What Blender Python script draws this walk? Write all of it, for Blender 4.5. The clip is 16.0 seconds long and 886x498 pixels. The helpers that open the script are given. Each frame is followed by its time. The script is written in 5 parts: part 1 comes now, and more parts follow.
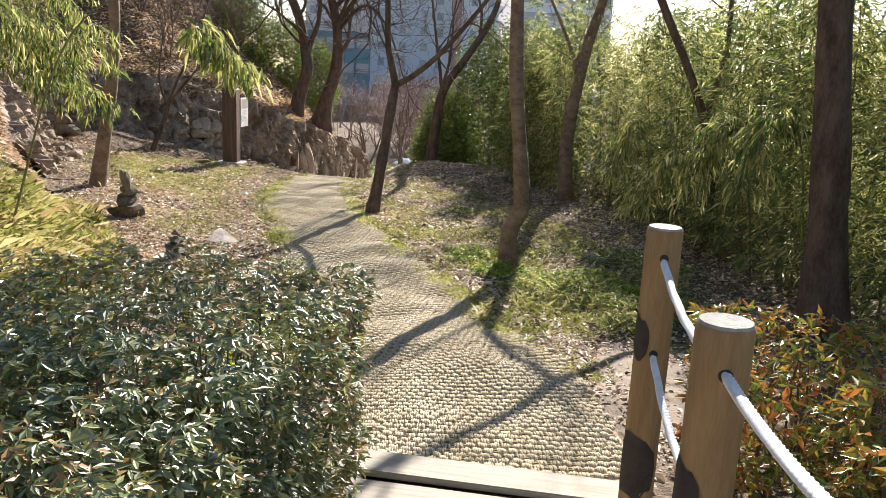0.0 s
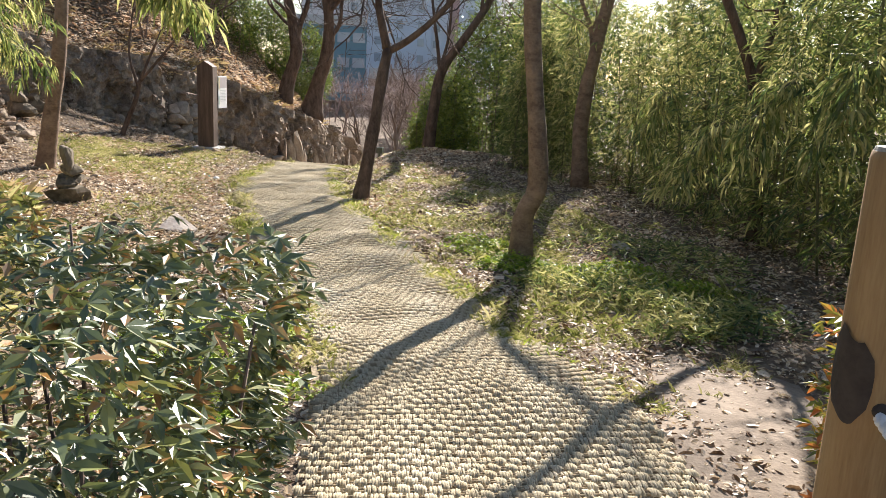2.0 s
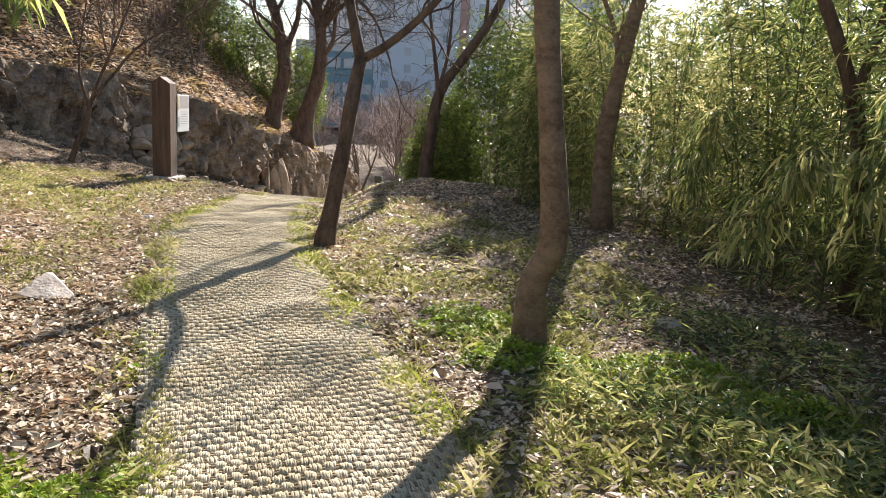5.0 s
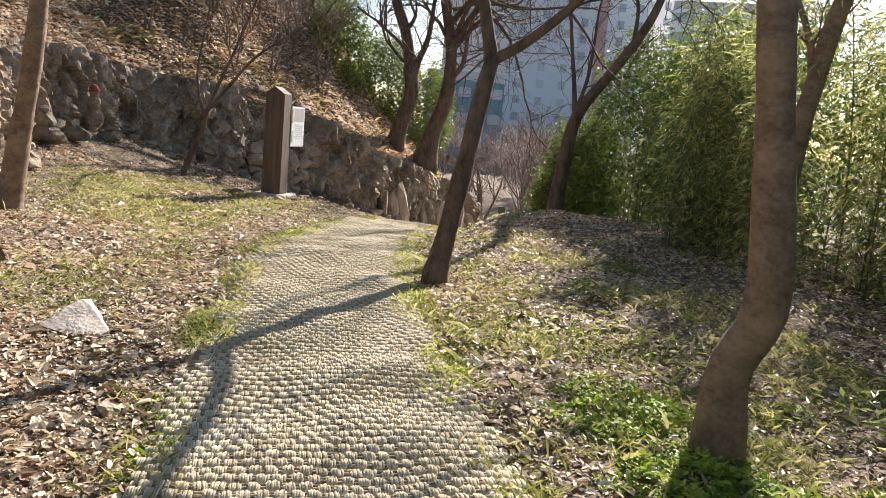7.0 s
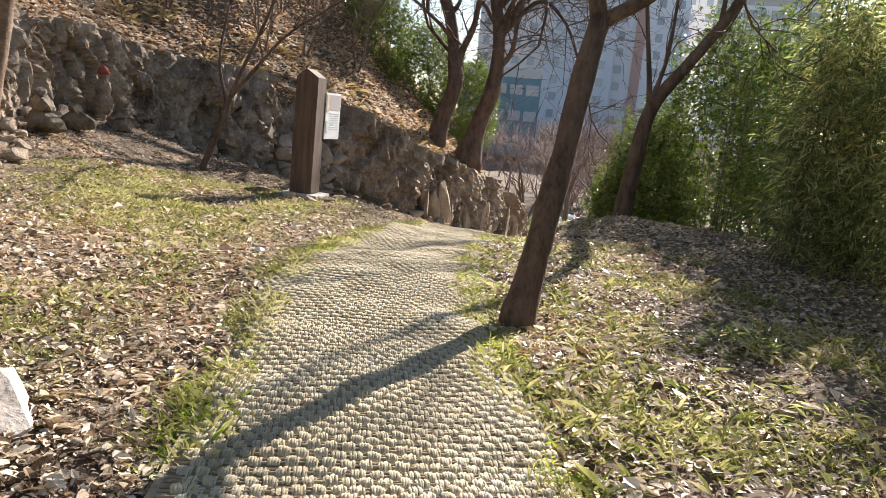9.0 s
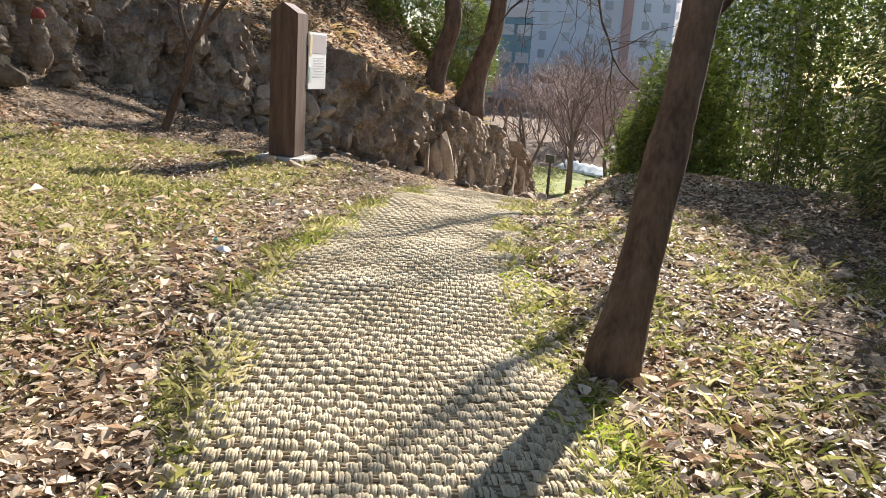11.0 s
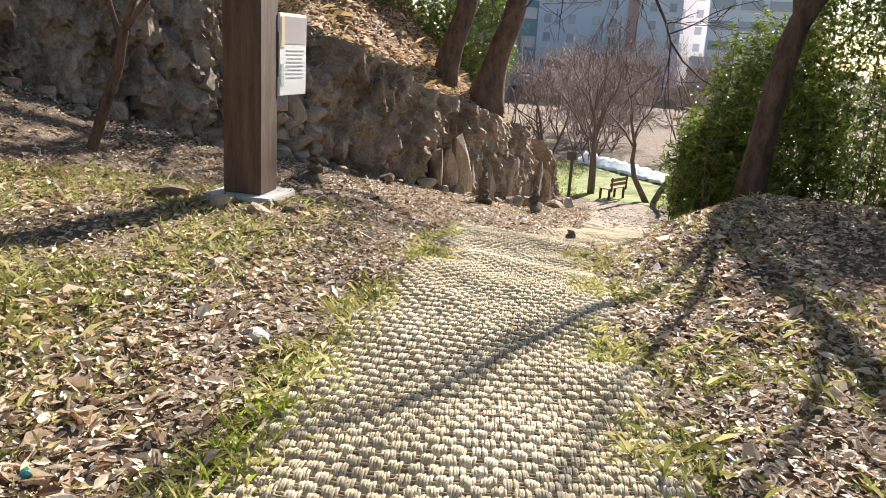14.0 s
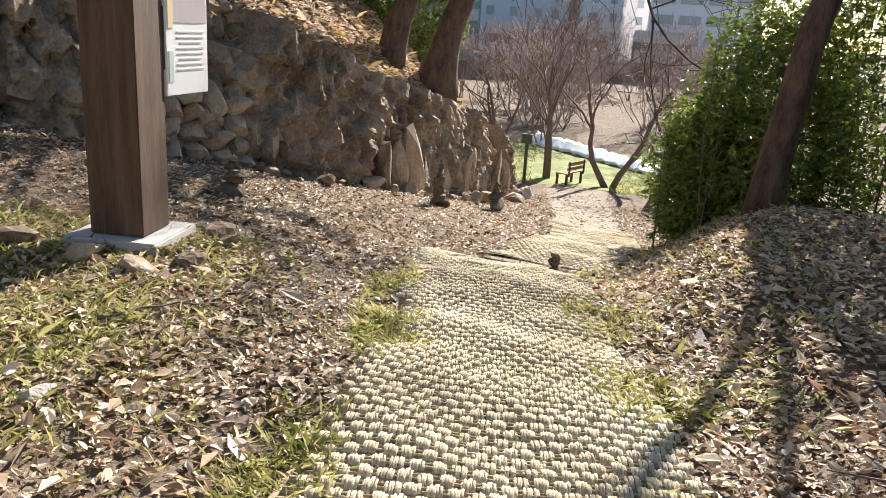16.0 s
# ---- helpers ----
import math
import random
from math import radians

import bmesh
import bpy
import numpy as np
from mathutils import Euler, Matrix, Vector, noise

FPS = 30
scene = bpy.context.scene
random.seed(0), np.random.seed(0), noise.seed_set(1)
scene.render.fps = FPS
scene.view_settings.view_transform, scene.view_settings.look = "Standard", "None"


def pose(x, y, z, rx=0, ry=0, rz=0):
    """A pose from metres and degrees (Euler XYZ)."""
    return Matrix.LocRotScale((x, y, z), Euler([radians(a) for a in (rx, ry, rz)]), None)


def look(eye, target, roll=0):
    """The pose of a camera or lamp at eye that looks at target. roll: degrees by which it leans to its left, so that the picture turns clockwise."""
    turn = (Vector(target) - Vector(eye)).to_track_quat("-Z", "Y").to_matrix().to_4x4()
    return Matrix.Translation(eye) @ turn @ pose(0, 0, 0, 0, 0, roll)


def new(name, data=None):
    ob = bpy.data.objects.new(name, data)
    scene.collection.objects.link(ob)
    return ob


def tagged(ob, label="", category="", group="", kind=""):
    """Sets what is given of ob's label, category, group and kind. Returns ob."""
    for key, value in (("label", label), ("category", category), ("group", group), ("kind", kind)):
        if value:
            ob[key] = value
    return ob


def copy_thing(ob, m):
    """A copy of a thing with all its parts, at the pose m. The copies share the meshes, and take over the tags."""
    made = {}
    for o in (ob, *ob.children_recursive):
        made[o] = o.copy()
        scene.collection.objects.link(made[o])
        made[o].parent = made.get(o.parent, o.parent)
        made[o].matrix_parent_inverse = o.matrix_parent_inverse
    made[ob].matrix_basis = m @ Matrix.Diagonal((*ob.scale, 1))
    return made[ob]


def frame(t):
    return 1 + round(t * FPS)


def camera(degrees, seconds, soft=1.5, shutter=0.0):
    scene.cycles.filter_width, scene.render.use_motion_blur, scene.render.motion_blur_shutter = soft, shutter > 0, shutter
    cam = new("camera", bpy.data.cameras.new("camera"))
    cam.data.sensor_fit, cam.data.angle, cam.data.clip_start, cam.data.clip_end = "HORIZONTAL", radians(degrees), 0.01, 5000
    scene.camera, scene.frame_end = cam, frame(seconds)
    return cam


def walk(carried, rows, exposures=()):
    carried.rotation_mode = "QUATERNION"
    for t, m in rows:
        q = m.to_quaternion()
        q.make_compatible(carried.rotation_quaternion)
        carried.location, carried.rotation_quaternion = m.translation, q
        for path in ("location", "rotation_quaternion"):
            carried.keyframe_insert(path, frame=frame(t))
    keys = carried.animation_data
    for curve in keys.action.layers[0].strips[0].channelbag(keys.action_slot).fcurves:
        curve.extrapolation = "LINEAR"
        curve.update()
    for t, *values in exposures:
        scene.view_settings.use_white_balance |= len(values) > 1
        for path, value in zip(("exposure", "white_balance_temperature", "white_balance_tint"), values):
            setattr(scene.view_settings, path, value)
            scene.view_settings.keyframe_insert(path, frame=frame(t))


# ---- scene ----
cam = camera(59.2, 16.0, soft=0.5)
METRES, EYE, TILT, LEAN, TURN = 16.0, 1.5, 0.0, 0.0, 8.9
ROWS = [
    (0.0, 0.0, 0.0, 0.0, 0.62, -12.62, -2.78),
    (0.5, -0.0008, 0.0259, -0.0114, 0.52, -12.59, -2.77),
    (1.0, -0.0013, 0.0519, -0.0211, 0.43, -12.57, -2.8),
    (1.5, -0.0018, 0.0784, -0.0285, 0.44, -12.6, -2.78),
    (2.0, -0.0014, 0.1119, -0.0326, 0.42, -12.69, -2.8),
    (2.5, 0.0002, 0.1453, -0.0329, 0.45, -12.71, -2.76),
    (3.0, 0.0065, 0.175, -0.0334, 0.42, -12.61, -2.69),
    (3.5, 0.0118, 0.2033, -0.0338, 0.37, -12.56, -2.69),
    (6.0, 0.0126, 0.337, -0.0516, 4.09, -9.59, -4.18),
    (6.5, 0.0104, 0.3657, -0.0553, 7.91, -9.57, -4.89),
    (7.0, 0.0025, 0.3967, -0.0581, 10.4, -9.03, -5.08),
    (7.5, -0.0073, 0.4271, -0.0594, 11.65, -8.15, -5.32),
    (8.0, -0.0194, 0.4566, -0.0629, 11.7, -8.05, -5.45),
    (8.5, -0.0336, 0.4881, -0.0654, 12.68, -8.76, -5.91),
    (11.0, -0.0932, 0.6436, -0.0702, 11.72, -13.35, -4.05),
    (11.5, -0.1044, 0.6752, -0.0714, 11.91, -14.66, -3.34),
    (12.0, -0.1155, 0.7074, -0.0703, 11.9, -14.76, -3.31),
    (12.5, -0.1269, 0.7409, -0.0703, 11.97, -14.81, -3.33),
    (13.0, -0.1353, 0.7734, -0.0683, 12.0, -14.79, -3.31),
    (13.5, -0.1446, 0.806, -0.068, 11.98, -14.72, -3.3),
    (14.0, -0.1514, 0.8383, -0.0665, 11.77, -14.43, -3.41),
    (14.5, -0.1602, 0.8679, -0.066, 11.62, -14.38, -3.47),
    (15.0, -0.1684, 0.8969, -0.065, 10.55, -14.86, -3.75),
    (15.5, -0.1761, 0.9281, -0.0635, 9.46, -15.41, -3.88),
    (16.0, -0.1818, 0.9591, -0.0634, 7.63, -16.04, -3.5),
]
walk(cam, [(t, pose(0, 0, EYE, TILT, LEAN, TURN) @ pose(METRES * x, METRES * y, METRES * z, 90 + pitch, roll, yaw)) for t, x, y, z, yaw, pitch, roll in ROWS])

# ---- world, sun, exposure ----
SUN_EL, SUN_AZ = 30.8, 8.8          # degrees up, degrees from +y towards +x
world = bpy.data.worlds.new("sky")
scene.world = world
world.use_nodes = True
wn = world.node_tree.nodes
sky = wn.new("ShaderNodeTexSky")
sky.sky_type, sky.sun_disc = "NISHITA", False
sky.sun_elevation, sky.sun_rotation = radians(SUN_EL), radians(SUN_AZ)
sky.air_density, sky.dust_density, sky.ozone_density = 1.0, 0.6, 1.0
wn["Background"].inputs["Strength"].default_value = 0.06
world.node_tree.links.new(sky.outputs[0], wn["Background"].inputs["Color"])
sun = new("sun", bpy.data.lights.new("sun", "SUN"))
sun.data.energy, sun.data.angle, sun.data.color = 5.0, radians(0.55), (1.0, 0.93, 0.87)
to_sun = Vector((math.sin(radians(SUN_AZ)) * math.cos(radians(SUN_EL)), math.cos(radians(SUN_AZ)) * math.cos(radians(SUN_EL)), math.sin(radians(SUN_EL))))
sun.matrix_world = look(to_sun * 60, (0, 0, 0))
scene.view_settings.exposure = 1.46


# ---- materials ----
def material(name, ramp, scale=8.0, rough=0.8, bump=0.3, fine=60.0, island=0.0, objrand=0.0, translucent=0.0,
             spec=0.3, stretch=(1, 1, 1), metal=0.0, distance=0.02, detail=6.0):
    """Noise at two scales through a colour ramp, with bump; optional variation by island or object."""
    m = bpy.data.materials.new(name)
    m.use_nodes = True
    nt = m.node_tree
    N, L = nt.nodes, nt.links
    bsdf = N["Principled BSDF"]
    tc = N.new("ShaderNodeTexCoord")
    mp = N.new("ShaderNodeMapping")
    mp.inputs["Scale"].default_value = stretch
    L.new(tc.outputs["Object"], mp.inputs["Vector"])
    n1 = N.new("ShaderNodeTexNoise")
    n1.inputs["Scale"].default_value, n1.inputs["Detail"].default_value, n1.inputs["Roughness"].default_value = scale, detail, 0.65
    n2 = N.new("ShaderNodeTexNoise")
    n2.inputs["Scale"].default_value, n2.inputs["Detail"].default_value = fine, 4.0
    L.new(mp.outputs[0], n1.inputs["Vector"])
    L.new(mp.outputs[0], n2.inputs["Vector"])
    mix = N.new("ShaderNodeMath")
    mix.operation = "MULTIPLY_ADD"
    L.new(n2.outputs["Fac"], mix.inputs[0])
    mix.inputs[1].default_value = 0.35
    L.new(n1.outputs["Fac"], mix.inputs[2])
    fac = mix.outputs[0]
    for amount, node, socket in ((island, "ShaderNodeNewGeometry", "Random Per Island"), (objrand, "ShaderNodeObjectInfo", "Random")):
        if amount:
            g = N.new(node)
            a = N.new("ShaderNodeMath")
            a.operation = "MULTIPLY_ADD"
            L.new(g.outputs[socket], a.inputs[0])
            a.inputs[1].default_value = amount
            L.new(fac, a.inputs[2])
            b = N.new("ShaderNodeMath")
            b.operation = "SUBTRACT"
            L.new(a.outputs[0], b.inputs[0])
            b.inputs[1].default_value = amount / 2
            fac = b.outputs[0]
    cr = N.new("ShaderNodeValToRGB")
    L.new(fac, cr.inputs["Fac"])
    el = cr.color_ramp.elements
    while len(el) < len(ramp):
        el.new(0.5)
    for e, (p, c) in zip(el, ramp):
        e.position, e.color = p, (*c, 1)
    L.new(cr.outputs[0], bsdf.inputs["Base Color"])
    bsdf.inputs["Roughness"].default_value = rough
    bsdf.inputs["Metallic"].default_value = metal
    bsdf.inputs["Specular IOR Level"].default_value = spec
    if bump:
        bp = N.new("ShaderNodeBump")
        bp.inputs["Strength"].default_value, bp.inputs["Distance"].default_value = bump, distance
        L.new(mix.outputs[0], bp.inputs["Height"])
        L.new(bp.outputs[0], bsdf.inputs["Normal"])
    if translucent:
        tr = N.new("ShaderNodeBsdfTranslucent")
        L.new(cr.outputs[0], tr.inputs["Color"])
        ms = N.new("ShaderNodeMixShader")
        ms.inputs[0].default_value = translucent
        L.new(bsdf.outputs[0], ms.inputs[1])
        L.new(tr.outputs[0], ms.inputs[2])
        L.new(ms.outputs[0], N["Material Output"].inputs["Surface"])
    return m


M_SOIL = material("soil", [(0.38, (0.035, 0.024, 0.016)), (0.58, (0.12, 0.085, 0.055)), (0.85, (0.27, 0.20, 0.14))], 7.0, 0.95, 1.0, 45.0, distance=0.05, detail=10)
M_PATH = material("trodden_earth", [(0.35, (0.11, 0.083, 0.06)), (0.6, (0.21, 0.163, 0.12)), (0.85, (0.33, 0.265, 0.20))], 3.0, 0.95, 0.7, 45.0)
M_LITTER = material("dry_leaves", [(0.2, (0.075, 0.04, 0.02)), (0.40, (0.26, 0.165, 0.09)), (0.62, (0.52, 0.39, 0.245)), (0.90, (0.73, 0.61, 0.45))], 5.0, 0.5, 0.2, 90.0, island=1.0, translucent=0.2, spec=0.3)
M_LITTER_RED = material("russet_leaves", [(0.2, (0.20, 0.105, 0.055)), (0.45, (0.46, 0.30, 0.18)), (0.7, (0.63, 0.475, 0.325)), (0.95, (0.78, 0.66, 0.51))], 5.0, 0.6, 0.2, 90.0, island=0.8, translucent=0.35, spec=0.3)
M_GRASS = material("grass", [(0.25, (0.06, 0.095, 0.016)), (0.5, (0.19, 0.205, 0.048)), (0.72, (0.39, 0.37, 0.13)), (0.95, (0.60, 0.53, 0.28))], 1.5, 0.5, 0.0, 40.0, island=0.5, translucent=0.42)
M_STRAW = material("straw_grass", [(0.25, (0.16, 0.11, 0.04)), (0.5, (0.36, 0.25, 0.10)), (0.8, (0.55, 0.42, 0.22))], 1.5, 0.7, 0.0, 40.0, island=0.5, translucent=0.3)
M_COVER = material("ground_cover", [(0.25, (0.06, 0.12, 0.012)), (0.55, (0.21, 0.32, 0.03)), (0.85, (0.46, 0.50, 0.07))], 4.0, 0.5, 0.0, 60.0, island=0.5, translucent=0.42)
M_BAMBOO = material("bamboo_leaf", [(0.2, (0.05, 0.085, 0.035)), (0.45, (0.13, 0.18, 0.05)), (0.7, (0.27, 0.31, 0.08)), (0.95, (0.62, 0.57, 0.24))], 1.2, 0.42, 0.0, 30.0, island=0.75, objrand=0.3, translucent=0.48, spec=0.8)
M_CULM = material("bamboo_culm", [(0.3, (0.06, 0.07, 0.03)), (0.7, (0.17, 0.16, 0.07))], 4.0, 0.5, 0.1, 40.0, objrand=0.3)
M_NANDINA = material("nandina_leaf", [(0.2, (0.05, 0.08, 0.03)), (0.5, (0.12, 0.155, 0.06)), (0.75, (0.22, 0.25, 0.09)), (0.92, (0.32, 0.32, 0.08)), (1.0, (0.42, 0.22, 0.07))], 2.0, 0.36, 0.0, 40.0, island=0.75, translucent=0.15, spec=1.0)
M_NANDINA_Y = material("nandina_yellow_leaf", [(0.2, (0.05, 0.08, 0.02)), (0.5, (0.18, 0.22, 0.04)), (0.75, (0.42, 0.34, 0.05)), (0.98, (0.50, 0.18, 0.05))], 2.0, 0.4, 0.0, 40.0, island=0.8, translucent=0.35, spec=0.5)
M_EVERGREEN = material("evergreen_leaf", [(0.2, (0.03, 0.065, 0.018)), (0.5, (0.09, 0.15, 0.03)), (0.85, (0.28, 0.33, 0.06))], 1.5, 0.35, 0.0, 40.0, island=0.6, translucent=0.3, spec=0.6)
M_BARK = material("bark", [(0.3, (0.022, 0.015, 0.011)), (0.55, (0.07, 0.045, 0.032)), (0.8, (0.16, 0.11, 0.08))], 7.0, 0.9, 0.9, 50.0, stretch=(1, 1, 0.35), distance=0.03, detail=9)
M_BARK_TAN = material("smooth_tan_bark", [(0.3, (0.05, 0.032, 0.022)), (0.55, (0.145, 0.096, 0.064)), (0.8, (0.27, 0.19, 0.13))], 7.0, 0.85, 1.0, 45.0, stretch=(0.8, 0.8, 1.1), distance=0.02, detail=9)
M_TWIG = material("twig", [(0.3, (0.07, 0.05, 0.04)), (0.7, (0.19, 0.14, 0.115))], 6.0, 0.9, 0.2, 40.0)
M_TWIG_RED = material("reddish_twig", [(0.3, (0.14, 0.10, 0.09)), (0.7, (0.34, 0.26, 0.235))], 6.0, 0.9, 0.2, 40.0)
M_ROCK = material("rock", [(0.34, (0.065, 0.046, 0.033)), (0.53, (0.225, 0.168, 0.118)), (0.72, (0.39, 0.305, 0.22)), (0.92, (0.54, 0.44, 0.33))], 1.6, 0.92, 1.0, 22.0, objrand=0.25, distance=0.06, detail=10)
# Cairn stones: a darker ramp than M_ROCK.
M_CAIRN = material("dark_cairn_stone", [(0.3, (0.035, 0.028, 0.02)), (0.55, (0.10, 0.08, 0.055)), (0.85, (0.22, 0.18, 0.13))], 9.0, 0.95, 1.0, 40.0, objrand=0.2, distance=0.03)
M_STONE = material("pale_stone", [(0.3, (0.22, 0.18, 0.15)), (0.6, (0.46, 0.38, 0.32)), (0.9, (0.62, 0.54, 0.46))], 4.0, 0.9, 0.7, 30.0, objrand=0.3, distance=0.03)
M_COIR = material("coir", [(0.25, (0.27, 0.205, 0.12)), (0.5, (0.52, 0.43, 0.28)), (0.75, (0.68, 0.59, 0.415)), (0.95, (0.77, 0.69, 0.53))], 2.2, 0.9, 1.0, 160.0, island=0.16, translucent=0.2, spec=0.12, distance=0.02, stretch=(1, .3, .3))
# Darker copy of the coir, carrying the shade under and between the loops.
M_COIR_SHADE = material("coir_in_shade", [(0.3, (0.16, 0.12, 0.07)), (0.8, (0.44, 0.35, 0.225))], 20.0, 0.95, 0.6, 150.0)
M_PLANK = material("weathered_plank", [(0.3, (0.20, 0.165, 0.12)), (0.6, (0.36, 0.31, 0.24)), (0.9, (0.47, 0.42, 0.34))], 3.0, 0.8, 0.4, 40.0, stretch=(0.5, 12, 6), objrand=0.2, distance=0.006)
M_POST = material("round_post_wood", [(0.25, (0.09, 0.05, 0.022)), (0.5, (0.25, 0.148, 0.065)), (0.85, (0.38, 0.25, 0.12))], 3.0, 0.75, 0.35, 40.0, stretch=(4, 4, 0.5), distance=0.008)
M_POST_DARK = material("dark_wood", [(0.3, (0.02, 0.016, 0.013)), (0.8, (0.07, 0.055, 0.045))], 8.0, 0.85, 0.4, 60.0)
M_ENDGRAIN = material("weathered_end_grain", [(0.3, (0.20, 0.20, 0.19)), (0.7, (0.40, 0.38, 0.33))], 14.0, 0.85, 0.5, 80.0)
M_ROPE = material("white_rope", [(0.3, (0.58, 0.56, 0.54)), (0.7, (0.80, 0.79, 0.78))], 20.0, 0.75, 0.5, 180.0, distance=0.004)
M_SIGNWOOD = material("dark_sign_timber", [(0.3, (0.035, 0.02, 0.013)), (0.6, (0.08, 0.05, 0.034)), (0.9, (0.15, 0.10, 0.07))], 3.0, 0.7, 0.3, 30.0, stretch=(5, 5, 0.4), distance=0.006)
M_CONCRETE = material("concrete", [(0.3, (0.34, 0.33, 0.31)), (0.7, (0.52, 0.50, 0.47))], 8.0, 0.9, 0.3, 60.0)
M_PANEL = material("white_panel", [(0.3, (0.80, 0.81, 0.80)), (0.7, (0.86, 0.86, 0.85))], 3.0, 0.4, 0.0)
M_INK = material("grey_print", [(0.3, (0.48, 0.49, 0.50)), (0.7, (0.56, 0.57, 0.58))], 5.0, 0.5, 0.0)
M_BROWNINK = material("mauve_print", [(0.3, (0.42, 0.37, 0.38)), (0.7, (0.50, 0.45, 0.45))], 5.0, 0.5, 0.0)
M_YELLOWINK = material("yellow_print", [(0.3, (0.70, 0.56, 0.30)), (0.7, (0.76, 0.63, 0.38))], 5.0, 0.5, 0.0)
M_GREENINK = material("green_print", [(0.3, (0.45, 0.58, 0.51)), (0.7, (0.54, 0.65, 0.58))], 5.0, 0.5, 0.0)
M_GREENMETAL = material("dull_green_metal", [(0.3, (0.045, 0.06, 0.04)), (0.7, (0.085, 0.10, 0.07))], 6.0, 0.5, 0.1)
M_LAWN = material("lawn_turf", [(0.3, (0.07, 0.10, 0.022)), (0.6, (0.16, 0.195, 0.045)), (0.9, (0.30, 0.31, 0.10))], 3.0, 0.9, 0.6, 40.0)
M_NET = material("pale_netting", [(0.3, (0.50, 0.60, 0.58)), (0.7, (0.75, 0.82, 0.80))], 9.0, 0.6, 0.2)
# Tower walls are lightened to carry the distant haze in their colour.
M_WALL_PINK = material("hazy_pinkish_render", [(0.3, (0.70, 0.66, 0.67)), (0.7, (0.78, 0.74, 0.74))], 0.2, 0.9, 0.0)
# Blue-grey stands for the tower's shadow side, put into the wall colour.
M_WALL_SHADE = material("shade_blue_render", [(0.3, (0.55, 0.60, 0.68)), (0.7, (0.62, 0.66, 0.73))], 0.2, 0.9, 0.0)
M_WALL_WHITE = material("hazy_pale_render", [(0.3, (0.78, 0.81, 0.86)), (0.7, (0.84, 0.86, 0.89))], 0.2, 0.9, 0.0)
M_WALL_ROSE = material("rose_render", [(0.3, (0.50, 0.32, 0.28)), (0.7, (0.60, 0.40, 0.35))], 0.2, 0.9, 0.0)
M_WALL_TEAL = material("teal_cladding", [(0.3, (0.10, 0.20, 0.25)), (0.7, (0.17, 0.28, 0.33))], 0.3, 0.6, 0.0)
M_WALL_BROWN = material("brown_masonry", [(0.3, (0.18, 0.13, 0.10)), (0.7, (0.28, 0.21, 0.17))], 0.5, 0.9, 0.0)
M_ROOF = material("flat_roof", [(0.3, (0.42, 0.42, 0.42)), (0.7, (0.55, 0.55, 0.54))], 0.5, 0.9, 0.0)
# Glass lightened for the same distant haze.
M_WINDOW = material("hazy_window_glass", [(0.3, (0.30, 0.33, 0.38)), (0.7, (0.38, 0.41, 0.46))], 0.3, 0.12, 0.0, spec=0.6)


# ---- mesh helpers ----
def mesh_from(name, V, F, mat=None, smooth=True):
    """A mesh from arrays: V (n,3), F (m,3) or (m,4)."""
    V, F = np.asarray(V, np.float32), np.asarray(F, np.int32)
    me = bpy.data.meshes.new(name)
    k = F.shape[1]
    me.vertices.add(len(V))
    me.vertices.foreach_set("co", V.ravel())
    me.loops.add(F.size)
    me.loops.foreach_set("vertex_index", F.ravel())
    me.polygons.add(len(F))
    me.polygons.foreach_set("loop_start", np.arange(0, F.size, k, dtype=np.int32))
    me.polygons.foreach_set("loop_total", np.full(len(F), k, np.int32))
    me.polygons.foreach_set("use_smooth", np.full(len(F), smooth))
    me.update(calc_edges=True)
    if mat:
        me.materials.append(mat)
    return me


def put(name, mesh, parent=None, label="", category="", group="", kind="", at=None):
    ob = new(name, mesh)
    if parent is not None:
        ob.parent = parent
    if at is not None:
        ob.matrix_basis = at
    return tagged(ob, label, category, group, kind)


def part(name, bm, mat, parent, label="", smooth=False):
    me = bpy.data.meshes.new(name)
    bm.to_mesh(me)
    bm.free()
    me.materials.append(mat)
    if smooth:
        me.polygons.foreach_set("use_smooth", [True] * len(me.polygons))
    return put(name, me, parent, label)


def thing(name, at, label, category, group=""):
    return put(name, None, None, label, category, group, "", at)


def box(cx, cy, cz, sx, sy, sz, bevel=0.006):
    bm = bmesh.new()
    bmesh.ops.create_cube(bm, size=1.0, matrix=Matrix.Translation((cx, cy, cz)) @ Matrix.Diagonal((sx, sy, sz, 1)))
    if bevel:
        bmesh.ops.bevel(bm, geom=bm.edges[:], offset=bevel, segments=2, affect="EDGES")
    return bm


def rots(yaw, pitch, roll):
    """Rotation matrices Rz(yaw) Rx(pitch) Ry(roll), arrays in radians."""
    cz, sz, cx, sx, cy, sy = np.cos(yaw), np.sin(yaw), np.cos(pitch), np.sin(pitch), np.cos(roll), np.sin(roll)
    o, z = np.ones_like(cz), np.zeros_like(cz)
    Rz = np.stack([cz, -sz, z, sz, cz, z, z, z, o], -1).reshape(-1, 3, 3)
    Rx = np.stack([o, z, z, z, cx, -sx, z, sx, cx], -1).reshape(-1, 3, 3)
    Ry = np.stack([cy, z, sy, z, o, z, -sy, z, cy], -1).reshape(-1, 3, 3)
    return Rz @ Rx @ Ry


